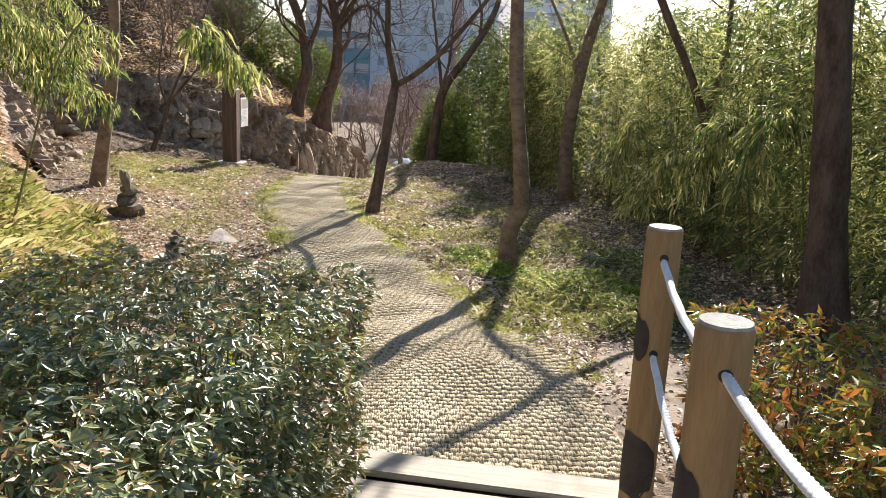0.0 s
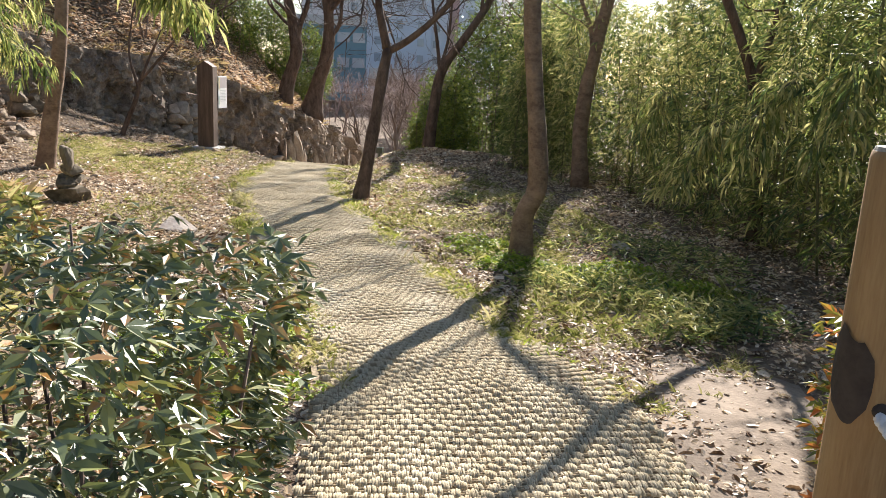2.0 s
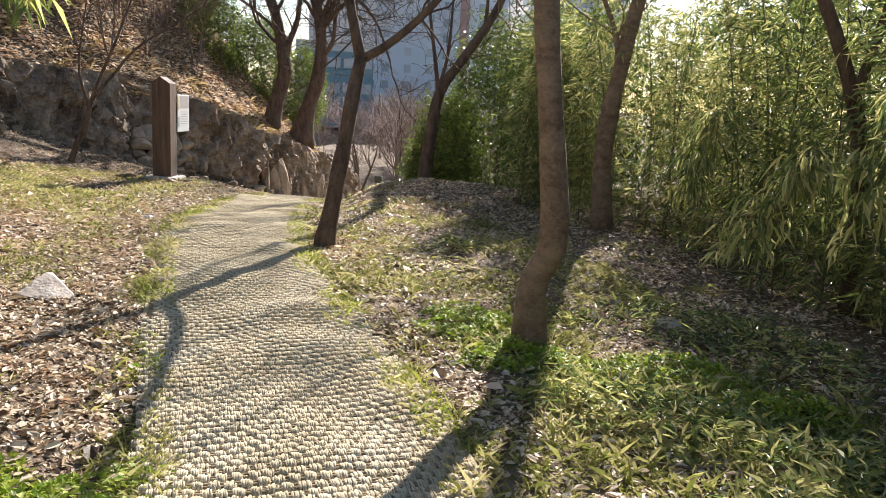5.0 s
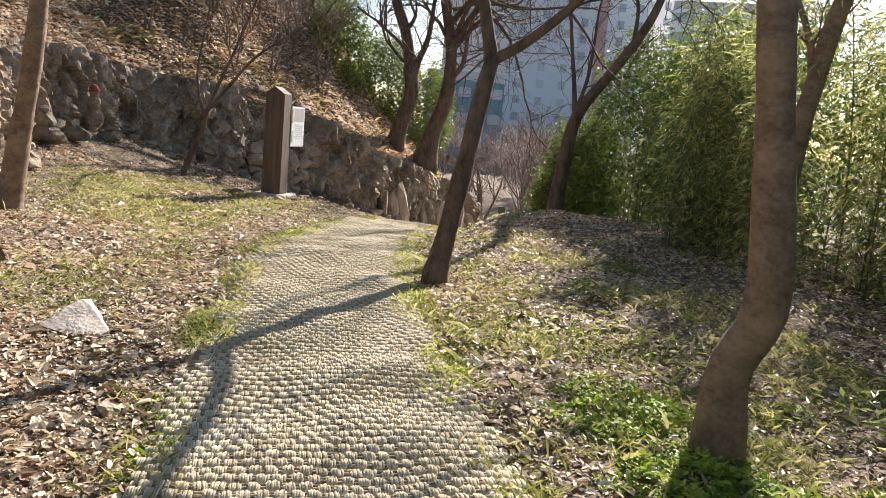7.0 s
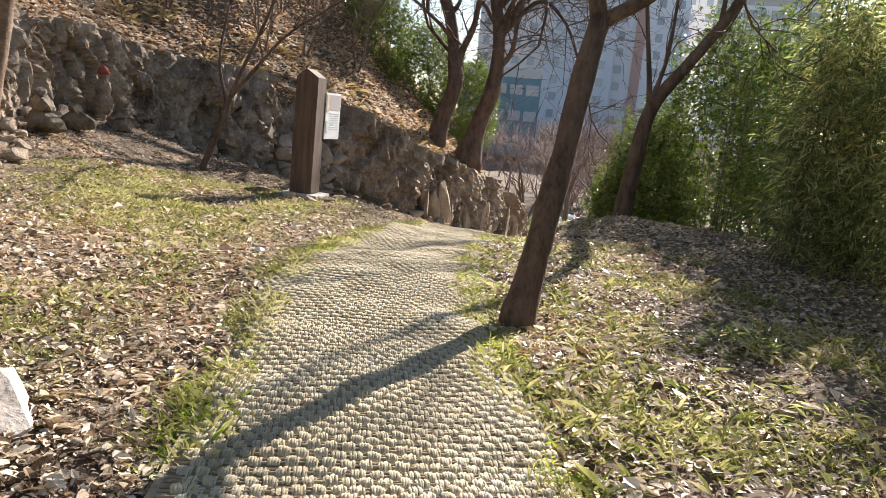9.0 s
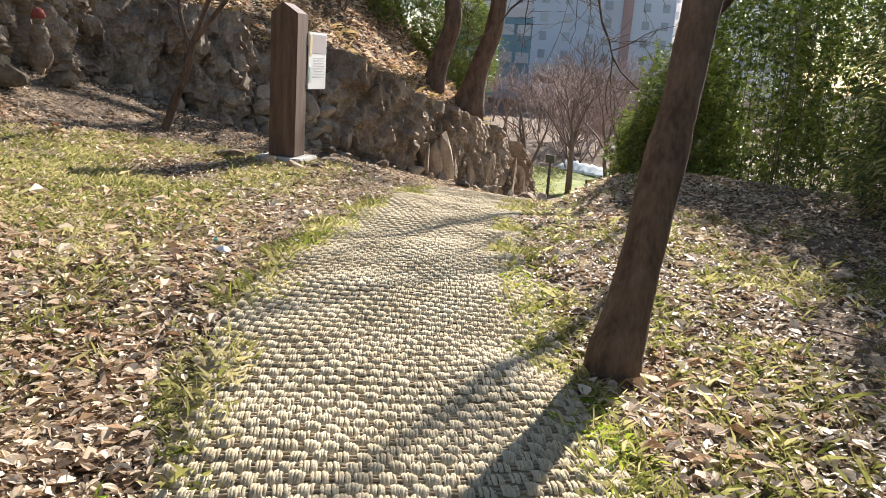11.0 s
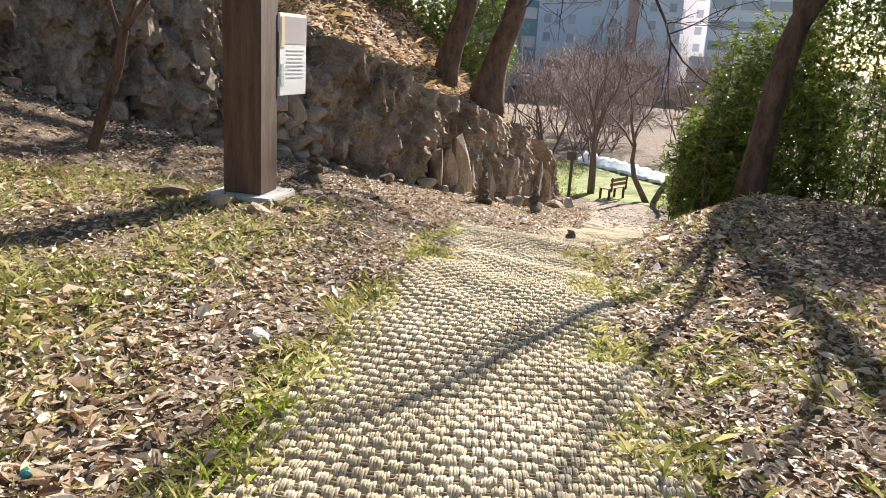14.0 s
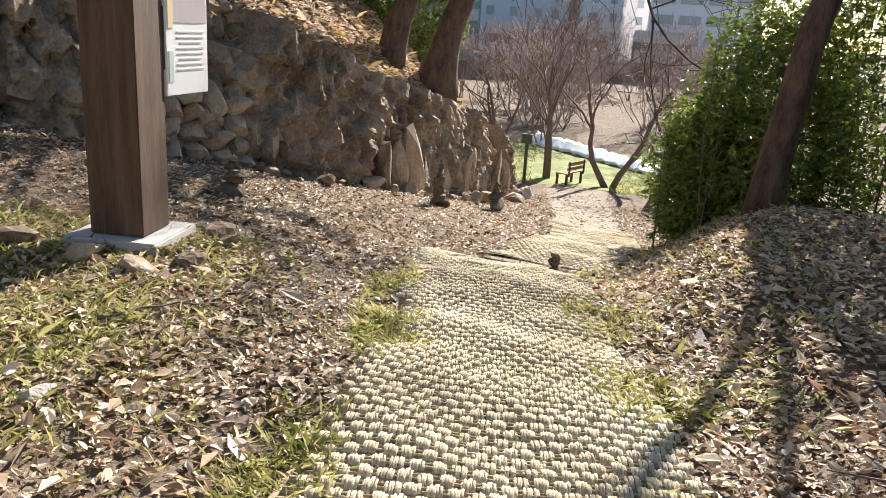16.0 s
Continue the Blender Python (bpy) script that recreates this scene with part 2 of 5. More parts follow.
def scatter(TV, TF, pos, R, size):
    """Copies of a template (TV, TF) joined into arrays."""
    TV, TF, pos = np.asarray(TV, float), np.asarray(TF, int), np.asarray(pos, float)
    size = np.broadcast_to(np.asarray(size, float).reshape(len(pos), -1), (len(pos), 3))
    V = np.einsum("nij,nkj->nki", R, TV[None] * size[:, None, :]) + pos[:, None, :]
    F = TF[None] + (np.arange(len(pos)) * len(TV))[:, None, None]
    return V.reshape(-1, 3), F.reshape(-1, TF.shape[1])


def join(parts):
    V, F, n = [], [], 0
    for v, f in parts:
        V.append(np.asarray(v, float))
        F.append(np.asarray(f, int) + n)
        n += len(v)
    return np.concatenate(V), np.concatenate(F)


LEAF = ([(0, -.5, .03), (-.30, -.04, .12), (.28, .05, .15), (.03, .5, .0)], [(0, 3, 1), (0, 2, 3)])
LEAF6 = ([(0, -.5, .02), (-.29, -.16, .08), (-.25, .2, .11), (.03, .5, .02), (.26, .2, .10), (.29, -.18, .11)], [(0, 3, 2), (0, 2, 1), (0, 4, 3), (0, 5, 4)])
BLADE = ([(0, 0, 0), (-.075, .38, .025), (.075, .38, .025), (0, 1, -.16)], [(0, 3, 1), (0, 2, 3)])
LANCE = ([(0, 0, 0), (-.21, .42, .03), (.21, .42, .03), (0, .40, -.03), (0, 1, -.08)], [(0, 3, 1), (0, 2, 3), (1, 3, 4), (3, 2, 4)])
LANCE2 = ([(0, 0, 0), (-.18, .45, .05), (.18, .45, .05), (0, 1, -.06)], [(0, 3, 1), (0, 2, 3)])
GRASS = ([(-.035, 0, 0), (.035, 0, 0), (.022, .13, .5), (0, .48, .86)], [(0, 1, 2), (0, 2, 3)])


def smooth_line(P, n):
    """Catmull-Rom through the points."""
    P = np.asarray(P, float)
    if len(P) == 2:
        u = np.linspace(0, 1, n)[:, None]
        return P[0] * (1 - u) + P[1] * u
    Q = np.vstack([2 * P[0] - P[1], P, 2 * P[-1] - P[-2]])
    out = []
    for t in np.linspace(0, len(P) - 1 - 1e-6, n):
        i, u = int(t), t - int(t)
        a, b, c, d = Q[i:i + 4]
        out.append(0.5 * (2 * b + (c - a) * u + (2 * a - 5 * b + 4 * c - d) * u * u + (3 * b - a - 3 * c + d) * u ** 3))
    return np.array(out)


def tube(P, R, sides=8, rough=0.0, rng=None):
    """A closed tapered tube along P with radii R, as triangles."""
    P, R = np.asarray(P, float), np.asarray(R, float)
    T = np.gradient(P, axis=0)
    T /= np.linalg.norm(T, axis=1)[:, None] + 1e-9
    a = np.linspace(0, 2 * np.pi, sides, endpoint=False)
    up = np.array([1.0, 0.13, 0.07]) if abs(T[0][0]) < 0.8 else np.array([0.0, 1.0, 0.1])
    U = np.cross(T, up)
    U /= np.linalg.norm(U, axis=1)[:, None] + 1e-9
    W = np.cross(T, U)
    rr = np.repeat(R[:, None], sides, 1)
    if rough and rng is not None:
        rr = rr * (1 + rough * (rng.random(rr.shape) - 0.5) + rough * 0.8 * (rng.random((1, sides)) - 0.5))
    V = P[:, None, :] + rr[..., None] * (np.cos(a)[None, :, None] * U[:, None] + np.sin(a)[None, :, None] * W[:, None])
    n = len(P)
    V = np.vstack([V.reshape(-1, 3), P[:1], P[-1:]])
    i, j = np.meshgrid(np.arange(n - 1), np.arange(sides), indexing="ij")
    k = (j + 1) % sides
    A, B, C, D = i * sides + j, i * sides + k, (i + 1) * sides + k, (i + 1) * sides + j
    F = np.concatenate([np.stack([A, B, C], -1).reshape(-1, 3), np.stack([A, C, D], -1).reshape(-1, 3)])
    j = np.arange(sides)
    k = (j + 1) % sides
    F = np.vstack([F, np.stack([np.full(sides, n * sides), k, j], -1), np.stack([np.full(sides, n * sides + 1), (n - 1) * sides + j, (n - 1) * sides + k], -1)])
    return V, F


# ---- the lie of the land ----
FOOT = np.array([(-2.6, -6), (-2.7, 1.5), (-3.8, 5), (-6.4, 9.4), (-9.6, 12.9), (-11.8, 15.4), (-13.3, 18), (-13.3, 20.8), (-11.7, 22.8), (-10.7, 25), (-10.0, 27), (-9.1, 31), (-9.7, 36), (-14, 41), (-40, 52)], float)
STEP = np.array([.1, .1, .15, .2, .6, 1.25, 1.4, 1.5, 1.9, 1.95, 1.8, 1.6, 1.5, .6, .2])
RISE = np.array([.45, .45, .48, .55, .65, .72, .75, .75, .75, .75, .75, .7, .5, .3, .2])


def foot_distance(x, y):
    """Signed distance to the foot of the hill (positive on the hill), and the place along it."""
    best = np.full(np.shape(x), 1e9)
    along, sign = np.zeros(np.shape(x)), np.ones(np.shape(x))
    for i in range(len(FOOT) - 1):
        (ax, ay), (bx, by) = FOOT[i], FOOT[i + 1]
        dx, dy = bx - ax, by - ay
        u = np.clip(((x - ax) * dx + (y - ay) * dy) / (dx * dx + dy * dy), 0, 1)
        d = np.hypot(x - ax - u * dx, y - ay - u * dy)
        s = np.where(dx * (y - ay) - dy * (x - ax) > 0, 1.0, -1.0)
        near = d < best
        best, along, sign = np.where(near, d, best), np.where(near, i + u, along), np.where(near, s, sign)
    return best * sign, along


def smoothstep(a, b, v):
    u = np.clip((v - a) / (b - a), 0, 1)
    return u * u * (3 - 2 * u)


def ripple(x, y, s, k=0.0):
    """A cheap smooth noise of about -1 to 1, of wavelength s."""
    x, y = x / s * 6.283, y / s * 6.283
    return (np.sin(x + 1.7 * np.sin(y * .6 + k) + k) + np.sin(y * 1.1 + 1.3 * np.sin(x * .7 + 2 * k) + 2.1) + np.sin((x + y) * .73 + 1.1 * np.sin((x - y) * .5 + k))) / 3


def gz(x, y):
    """Ground height."""
    x, y = np.asarray(x, float), np.asarray(y, float)
    base = np.interp(y, [0, 4.1, 5.5, 7.5, 9.5, 13, 18], [-.78, -.72, -.86, -1.02, -1.05, -1.0, -1.0])
    yy = y - 3.2 * smoothstep(-5.4, -3.9, x)
    drop = np.interp(yy, [18.3, 19.3, 20.5, 22, 25, 28, 31, 34, 38, 43, 60, 120], [0, .05, .2, .5, 1.15, 1.85, 2.35, 2.85, 3.4, 3.6, 3.3, 2.5])
    s, a = foot_distance(x, y)
    i = np.arange(len(FOOT))
    st, ri = np.interp(a, i, STEP), np.interp(a, i, RISE)
    drop = drop * (1 - .85 * smoothstep(.8, 6, s))
    hill = st * smoothstep(-.1, .55, s) + 13 * np.tanh(ri * np.maximum(s - .3, 0) / 13)
    apron = .6 * smoothstep(-3.0, 0, s) * np.interp(a, i, [0, 0, 0, .1, .4, 1.1, 1.6, 1.4, .8, .6, .6, .5, .3, 0, 0])
    rough = .22 * ripple(x, y, 5.3, 2.0) * smoothstep(.6, 3, s) + .10 * ripple(x, y, 1.9, .5) * smoothstep(.6, 2, s) + .02 * ripple(x, y, 1.3) + .035 * ripple(x, y, 4.1, 1.0) * smoothstep(0, 2, np.abs(s))
    mid, half = np.interp(y, [14, 16, 17.3, 18.7, 19.6, 21, 23, 26], [-4.8, -5.41, -5.7, -6.0, -6.2, -6.6, -7.0, -6.4]), .8
    sunk = np.interp(y, [14, 16, 17.5, 18.5, 19.2, 20.2, 21, 22.5, 23.2, 25, 28], [0, .04, .12, .2, .25, .2, .22, .3, .32, .15, 0]) * smoothstep(1.1, .25, np.abs(x - mid) - half)
    return base - drop - sunk + hill + apron + rough + .25 * smoothstep(1.0, 6, x) * smoothstep(5, 9, y)


MATL = np.array([(-1.15, 4.12), (-1.75, 6.2), (-2.3, 7.5), (-3.05, 8.8), (-3.75, 10), (-4.5, 11.5), (-5.3, 13), (-5.75, 14.3), (-6.22, 16), (-6.42, 17.3), (-6.62, 18.7), (-6.88, 19.6), (-7.3, 21), (-7.8, 23)])
MATR = np.array([(.62, 4.12), (.2, 6.2), (-.55, 7.5), (-1.1, 8.7), (-1.85, 10), (-2.75, 11.5), (-3.5, 13), (-4.02, 14.3), (-4.6, 16), (-4.97, 17.3), (-5.3, 18.7), (-5.5, 19.6), (-5.85, 21), (-6.3, 23)])


def mat_side(x, y):
    """Below 0 inside the mat: metres beyond its edge."""
    l, r = np.interp(y, MATL[:, 1], MATL[:, 0]), np.interp(y, MATR[:, 1], MATR[:, 0])
    d = np.maximum(l - x, x - r)
    return np.where((y < 4.1) | (y > 22.9), 9.0, d)


def path_side(x, y):
    """Distance beyond the bare earth path that goes on downhill."""
    c = np.interp(y, [22, 26, 31, 38, 44], [-6.6, -6.1, -6.7, -7.6, -8.6])
    return np.where((y < 22) | (y > 50), 9.0, np.abs(x - c) - np.interp(y, [22, 31, 40, 50], [.6, .7, 1.1, 2.0]))


xs = np.concatenate([[-900, -400, -200, -120, -80, -60, -45, -35, -28], np.arange(-24, 8, .22), [8.5, 10, 13, 18, 26, 40, 70, 130, 300, 900]])
ys = np.concatenate([[-900, -300, -100, -40, -15, -8], np.arange(-5, 48, .22), [49, 51, 54, 58, 64, 72, 85, 110, 160, 300, 900, 2000]])
GX, GY = np.meshgrid(xs, ys)
GZ = gz(GX, GY)
ii, jj = np.meshgrid(np.arange(len(ys) - 1), np.arange(len(xs) - 1), indexing="ij")
q = ii * len(xs) + jj
GF = np.stack([q, q + 1, q + len(xs) + 1, q + len(xs)], -1).reshape(-1, 4)
put("ground", mesh_from("ground", np.stack([GX, GY, GZ], -1).reshape(-1, 3), GF, M_SOIL), label="bare brown soil of a wooded hillside, strewn with leaves", category="ground", kind="structure")

# earth path beyond the mat
yp = np.arange(23.1, 41.6, .22)
cp = np.interp(yp, [22, 26, 31, 38, 44], [-6.6, -6.1, -6.7, -7.6, -8.6])
wp = np.interp(yp, [22, 31, 40, 50], [.6, .7, 1.0, 1.2])
PV = np.array([(c + w * u + .08 * math.sin(y * 3 + u), y, float(gz(c + w * u, y)) + .012) for c, w, y in zip(cp, wp, yp) for u in np.linspace(-1, 1, 7)])
PF = [(i * 7 + j, i * 7 + j + 1, i * 7 + j + 8, i * 7 + j + 7) for i in range(len(yp) - 1) for j in range(6)]
put("path", mesh_from("path", PV, PF, M_PATH), label="trodden pale earth path running downhill", category="path", kind="structure")
# lawn
LX, LY = np.meshgrid(np.linspace(-15, -3.5, 40), np.linspace(40.8, 50, 32))
edge_ = np.minimum.reduce([LX + 15, -3.5 - LX, LY - 40.8 - .5 * np.sin(LX), 50 - LY])
LZ = gz(LX, LY) + np.clip(.05 * edge_, -.06, .035)
q = (np.arange(31)[:, None] * 40 + np.arange(39)[None, :])
put("lawn", mesh_from("lawn", np.stack([LX, LY, LZ], -1).reshape(-1, 3), np.stack([q, q + 1, q + 41, q + 40], -1).reshape(-1, 4), M_LAWN), label="sunlit green lawn at the bottom of the slope", category="lawn", kind="structure")
# worn earth beside the deck
PV = np.array([(x, y, float(gz(x, y)) + .03 - .05 * max(abs(u), abs(v)) ** 3) for u in np.linspace(-1, 1, 17) for v in np.linspace(-1, 1, 17) for x, y in [(.85 + .55 * u + .1 * v, 6.2 + 1.6 * v - .5 * u)]])
PF = [(i * 17 + j, i * 17 + j + 1, i * 17 + j + 18, i * 17 + j + 17) for i in range(16) for j in range(16)]
put("worn_ground", mesh_from("worn_ground", PV, PF, M_PATH), label="worn patch of bare pale earth beside the mat", category="ground", kind="structure")

# ---- coir mat ----
rng = np.random.default_rng(3)


def coir_mat(y0, y1, left, right, label):
    mat = thing("coir_mat", pose(0, 0, 0), label, "path mat")
    centre = lambda y: (np.interp(y, left[:, 1], left[:, 0]) + np.interp(y, right[:, 1], right[:, 0])) / 2
    y, rows = y0, []
    while y < y1:
        a = math.atan2(float(centre(y - .3) - centre(y + .3)), .6)
        rows.append((y, a))
        y += .073 * math.cos(a)
    pos, yaw = [], []
    for k, (y, a) in enumerate(rows):
        l, r, c = float(np.interp(y, left[:, 1], left[:, 0])), float(np.interp(y, right[:, 1], right[:, 0])), float(centre(y))
        half = (r - l) / 2 * math.cos(a)
        n = int(half / .074)
        for i in range(-n, n + 1):
            u = i * .074 + (.037 if k % 2 else 0)
            pos.append((c + u * math.cos(a) + rng.normal(0, .003), y + u * math.sin(a) + rng.normal(0, .003)))
            yaw.append(a)
    pos, yaw = np.array(pos), np.array(yaw)
    wave = .018 * ripple(pos[:, 0], pos[:, 1], .9, 2.0)
    z = gz(pos[:, 0], pos[:, 1]) + .033 + wave
    # one loop of coir: five strands arching along the path over a cross cord
    n = len(pos)
    pick = rng.integers(0, 4, n)
    R = rots(yaw + rng.normal(0, .05, n), rng.normal(0, .06, n), rng.normal(0, .06, n))
    worn = np.clip(1 + .25 * ripple(pos[:, 0], pos[:, 1], 1.7, 4.0), .6, 1.3)
    size = np.stack([rng.uniform(.92, 1.08, n), rng.uniform(.92, 1.1, n), rng.uniform(.8, 1.15, n) * worn], -1)
    pieces = []
    for k in range(4):
        TV, TF = [], []
        for s_ in (-2, -1, 0, 1, 2):
            jx, jh, jy, c0 = rng.normal(0, .0012), rng.uniform(.8, 1.12), rng.normal(0, .0035), len(TV)
            for v_ in (-1, -.72, 0, .72, 1):
                zz = .0195 * jh * (1 - abs(v_) ** 4) * (1.0 if abs(s_) < 2 else .86)
                for e in (-1, 0, 1):
                    TV.append((.0114 * s_ * (1 - .06 * v_ * v_) + jx + .0062 * e + rng.normal(0, .0015), .035 * v_ * (1 if abs(s_) < 2 else .95) + jy, zz - .005 - .004 * abs(e) * (1 if abs(v_) < .9 else .3)))
            for b_ in range(4):
                for a_ in range(2):
                    i = c0 + b_ * 3 + a_
                    TF += [(i, i + 1, i + 4), (i, i + 4, i + 3)]
        m = pick == k
        pieces.append(scatter(TV, TF, np.column_stack([pos, z])[m], R[m], size[m]))
    V, F = join(pieces)
    put("weave", mesh_from("weave", V, F, M_COIR), mat, "chunky woven loops of pale coir", kind="stuff")
    cords = []
    for k, (y, a) in enumerate(rows):
        l, r, c = float(np.interp(y, left[:, 1], left[:, 0])), float(np.interp(y, right[:, 1], right[:, 0])), float(centre(y))
        half = (r - l) / 2 * math.cos(a)
        u = np.linspace(-half, half, 12)
        for dy in (-.010, .012):
            cx, cy = c + u * math.cos(a) - dy * math.sin(a), y + u * math.sin(a) + dy * math.cos(a)
            cords.append(tube(np.column_stack([cx, cy, gz(cx, cy) + .031 + .018 * ripple(cx, cy, .9, 2.0) + rng.normal(0, .0015, 12)]), np.full(12, .0085), 4))
    V, F = join(cords)
    put("cross_cord", mesh_from("cross_cord", V, F, M_COIR_SHADE), mat, "straight cords under the loops", kind="stuff")
    yy = np.arange(y0, y1, .12)
    V = []
    for y in yy:
        l, r = float(np.interp(y, left[:, 1], left[:, 0])) - .02, float(np.interp(y, right[:, 1], right[:, 0])) + .02
        for u in np.linspace(0, 1, 15):
            x = l + (r - l) * u
            V.append((x, y, float(gz(x, y)) + .026 + .018 * float(ripple(np.array(x), np.array(y), .9, 2.0))))
    F = [(i * 15 + j, i * 15 + j + 1, i * 15 + j + 16, i * 15 + j + 15) for i in range(len(yy) - 1) for j in range(14)]
    put("backing", mesh_from("backing", V, F, M_COIR_SHADE), mat, "backing coloured dark for the shade between the loops")


coir_mat(4.14, 22.8, MATL, MATR, "long pale woven coir mat laid over the footpath")
coir_mat(23.3, 29.2, np.array([(-7.1, 23), (-6.85, 26), (-7.2, 29.5)]), np.array([(-5.75, 23), (-5.4, 26), (-5.7, 29.5)]), "worn coir mat further down the earth path")

# ---- deck and steps ----
def timber(parent, name, cx, cy, cz, sx, sy, sz, mat=M_PLANK):
    return part(name, box(cx, cy, cz, sx, sy, sz, .006), mat, parent)


deck = thing("wooden_deck", pose(0, 0, 0), "weathered grey timber deck ending at the coir mat", "deck")
for y, d in ((3.95, .24), (3.655, .27), (3.375, .27), (3.095, .27), (2.815, .27), (2.535, .27), (2.255, .27), (1.975, .27), (1.695, .27)):
    timber(deck, "plank", -.28, y, -.67 if y > 3.9 else -.70, 1.72, d, .04)
for x in (-1.05, .5):
    timber(deck, "joist", x, 2.8, -.75, .09, 2.4, .12)
stairs = thing("wooden_stairs", pose(0, 0, 0), "short flight of weathered timber steps down to the deck", "stairs")
for k, (y, z) in enumerate(((1.38, -.47), (1.02, -.29), (.66, -.11))):
    timber(stairs, "tread", -.28, y, z - .02, 1.72, .35, .04)
    timber(stairs, "riser", -.28, y + .16, z - .115, 1.70, .025, .14)
for k in range(12):
    timber(stairs, "plank", -.28, .34 - .28 * k, -.13, 1.72, .27, .04)
for x in (-1.1, .54):
    timber(stairs, "stringer", x, -.7, -.44, .05, 4.4, .56)


def round_post(x, y, top, foot, r, lean=0.0):
    po = thing("wooden_post", pose(x, y, foot, 0, lean, 0), "round tan timber post with dark patches and rope holes", "post", "rope fence posts")
    rg = np.random.default_rng(int(y * 100) + 900)
    h = top - foot
    z = np.array([-.15, 0, h * .2, h * .5, h * .8, h - .02, h - .005, h])
    V, F = tube(np.column_stack([z * 0, z * 0, z]), np.array([r, r, r * 1.01, r, r, r, r * .97, r * .9]), 24, .015, rg)
    put("shaft", mesh_from("shaft", V, F, M_POST), po)
    V, F = tube([(0, 0, h - .004), (0, 0, h + .006)], [r * .95, r * .9], 24)
    put("end_grain", mesh_from("end_grain", V, F, M_ENDGRAIN, False), po, "grey weathered sawn top")
    # dark patches: thin curved shells hugging the shaft
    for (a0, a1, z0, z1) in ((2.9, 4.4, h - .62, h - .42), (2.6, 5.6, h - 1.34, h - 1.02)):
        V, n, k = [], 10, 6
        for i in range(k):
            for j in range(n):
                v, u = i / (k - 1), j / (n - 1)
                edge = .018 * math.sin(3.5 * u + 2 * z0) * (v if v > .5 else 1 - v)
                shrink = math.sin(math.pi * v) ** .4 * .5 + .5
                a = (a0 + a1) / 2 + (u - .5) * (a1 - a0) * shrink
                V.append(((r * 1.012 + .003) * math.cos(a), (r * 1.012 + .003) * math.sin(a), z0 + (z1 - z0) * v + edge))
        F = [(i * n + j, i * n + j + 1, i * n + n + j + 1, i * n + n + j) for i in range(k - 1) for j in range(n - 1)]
        put("charred_patch", mesh_from("charred_patch", V, F, M_POST_DARK), po, "near-black patch on the shaft")
    # Solid dark discs carry the shade of the drilled rope holes.
    for hz in (h - .13, h - .59):
        for s in (-1, 1):
            V, F = tube([(0, s * (r - .012), hz), (0, s * (r + .003), hz)], [.02, .02], 12)
            put("rope_hole", mesh_from("rope_hole", V, F, M_POST_DARK), po, "dark disc for the shade in a drilled hole")
    return po


POSTS = [(.46, 3.66, .86), (.47, 2.2, .86), (.50, .62, 1.12), (.52, -1.0, 1.4)]
for k, (x, y, top) in enumerate(POSTS):
    round_post(x, y, top, -.74 if k < 2 else -.3, .082)


def rope(a, b, sag, label):
    n = 60
    u = np.linspace(0, 1, n)
    P = np.outer(1 - u, a) + np.outer(u, b)
    P[:, 2] -= sag * 4 * u * (1 - u)
    parts = []
    for k in range(3):
        ph = u * np.linalg.norm(np.array(b) - a) / .05 * 2 * np.pi / 1.6 + k * 2.094
        Q = P.copy()
        Q[:, 0] += .0085 * np.cos(ph)
        Q[:, 2] += .0085 * np.sin(ph)
        parts.append(tube(Q, np.full(n, .0105), 7))
    V, F = join(parts)
    put("rope", mesh_from("rope", V, F, M_ROPE), label=label, category="rope", group="fence ropes")


for (x0, y0, t0), (x1, y1, t1) in zip(POSTS, POSTS[1:]):
    for dz in (.13, .59):
        rope((x0, y0, t0 - dz), (x1, y1, t1 - dz), .07, "twisted white rope threaded through the timber posts")


# ---- rocks and stones ----
def rock_mesh(name, seed, sx, sy, sz, mat, blocky=.5):
    rg = np.random.default_rng(seed)
    bm = bmesh.new()
    bmesh.ops.create_icosphere(bm, subdivisions=2, radius=1)
    dirs = rg.normal(0, 1, (15, 3))
    dirs /= np.linalg.norm(dirs, axis=1)[:, None]
    cut = rg.uniform(.42, .72, 15)
    for v in bm.verts:
        p = np.array(v.co)
        for d, c in zip(dirs, cut):
            e = p @ d - c
            if e > 0:
                p = p - d * e * min(blocky + .5, 1)
        p = p * 1.25 * (1 + .06 * noise.noise(Vector(p * 2.1) + Vector((seed * 3.1, 0, 0))))
        v.co = (p[0] * sx, p[1] * sy, p[2] * sz)
    me = bpy.data.meshes.new(name)
    bm.to_mesh(me)
    bm.free()
    me.materials.append(mat)
    return me


COLUMNS = [rock_mesh("column_stone", 10 + k, .34 + .05 * (k % 3), .30, .75 + .12 * (k % 4), M_ROCK) for k in range(7)]
BLOCKS = [rock_mesh("block_stone", 30 + k, .30 + .06 * (k % 3), .25, .20 + .04 * (k % 3), M_ROCK) for k in range(7)]
PEBBLES = [rock_mesh("flat_stone", 50 + k, .13 + .02 * (k % 3), .11, .055 + .012 * (k % 3), M_STONE if k == 5 else M_ROCK) for k in range(6)]
DARK = [rock_mesh("dark_stone", 60 + k, .12 + .02 * (k % 3), .105, .06 + .012 * (k % 3), M_CAIRN, .5) for k in range(5)]


def foot_at(a):
    i = np.arange(len(FOOT))
    p = np.array([np.interp(a, i, FOOT[:, 0]), np.interp(a, i, FOOT[:, 1])])
    q_ = np.array([np.interp(a + .05, i, FOOT[:, 0]), np.interp(a + .05, i, FOOT[:, 1])])
    t = (q_ - p) / (np.linalg.norm(q_ - p) + 1e-9)
    return p, np.array([-t[1], t[0]]), math.degrees(math.atan2(t[1], t[0]))


rg = random.Random(5)


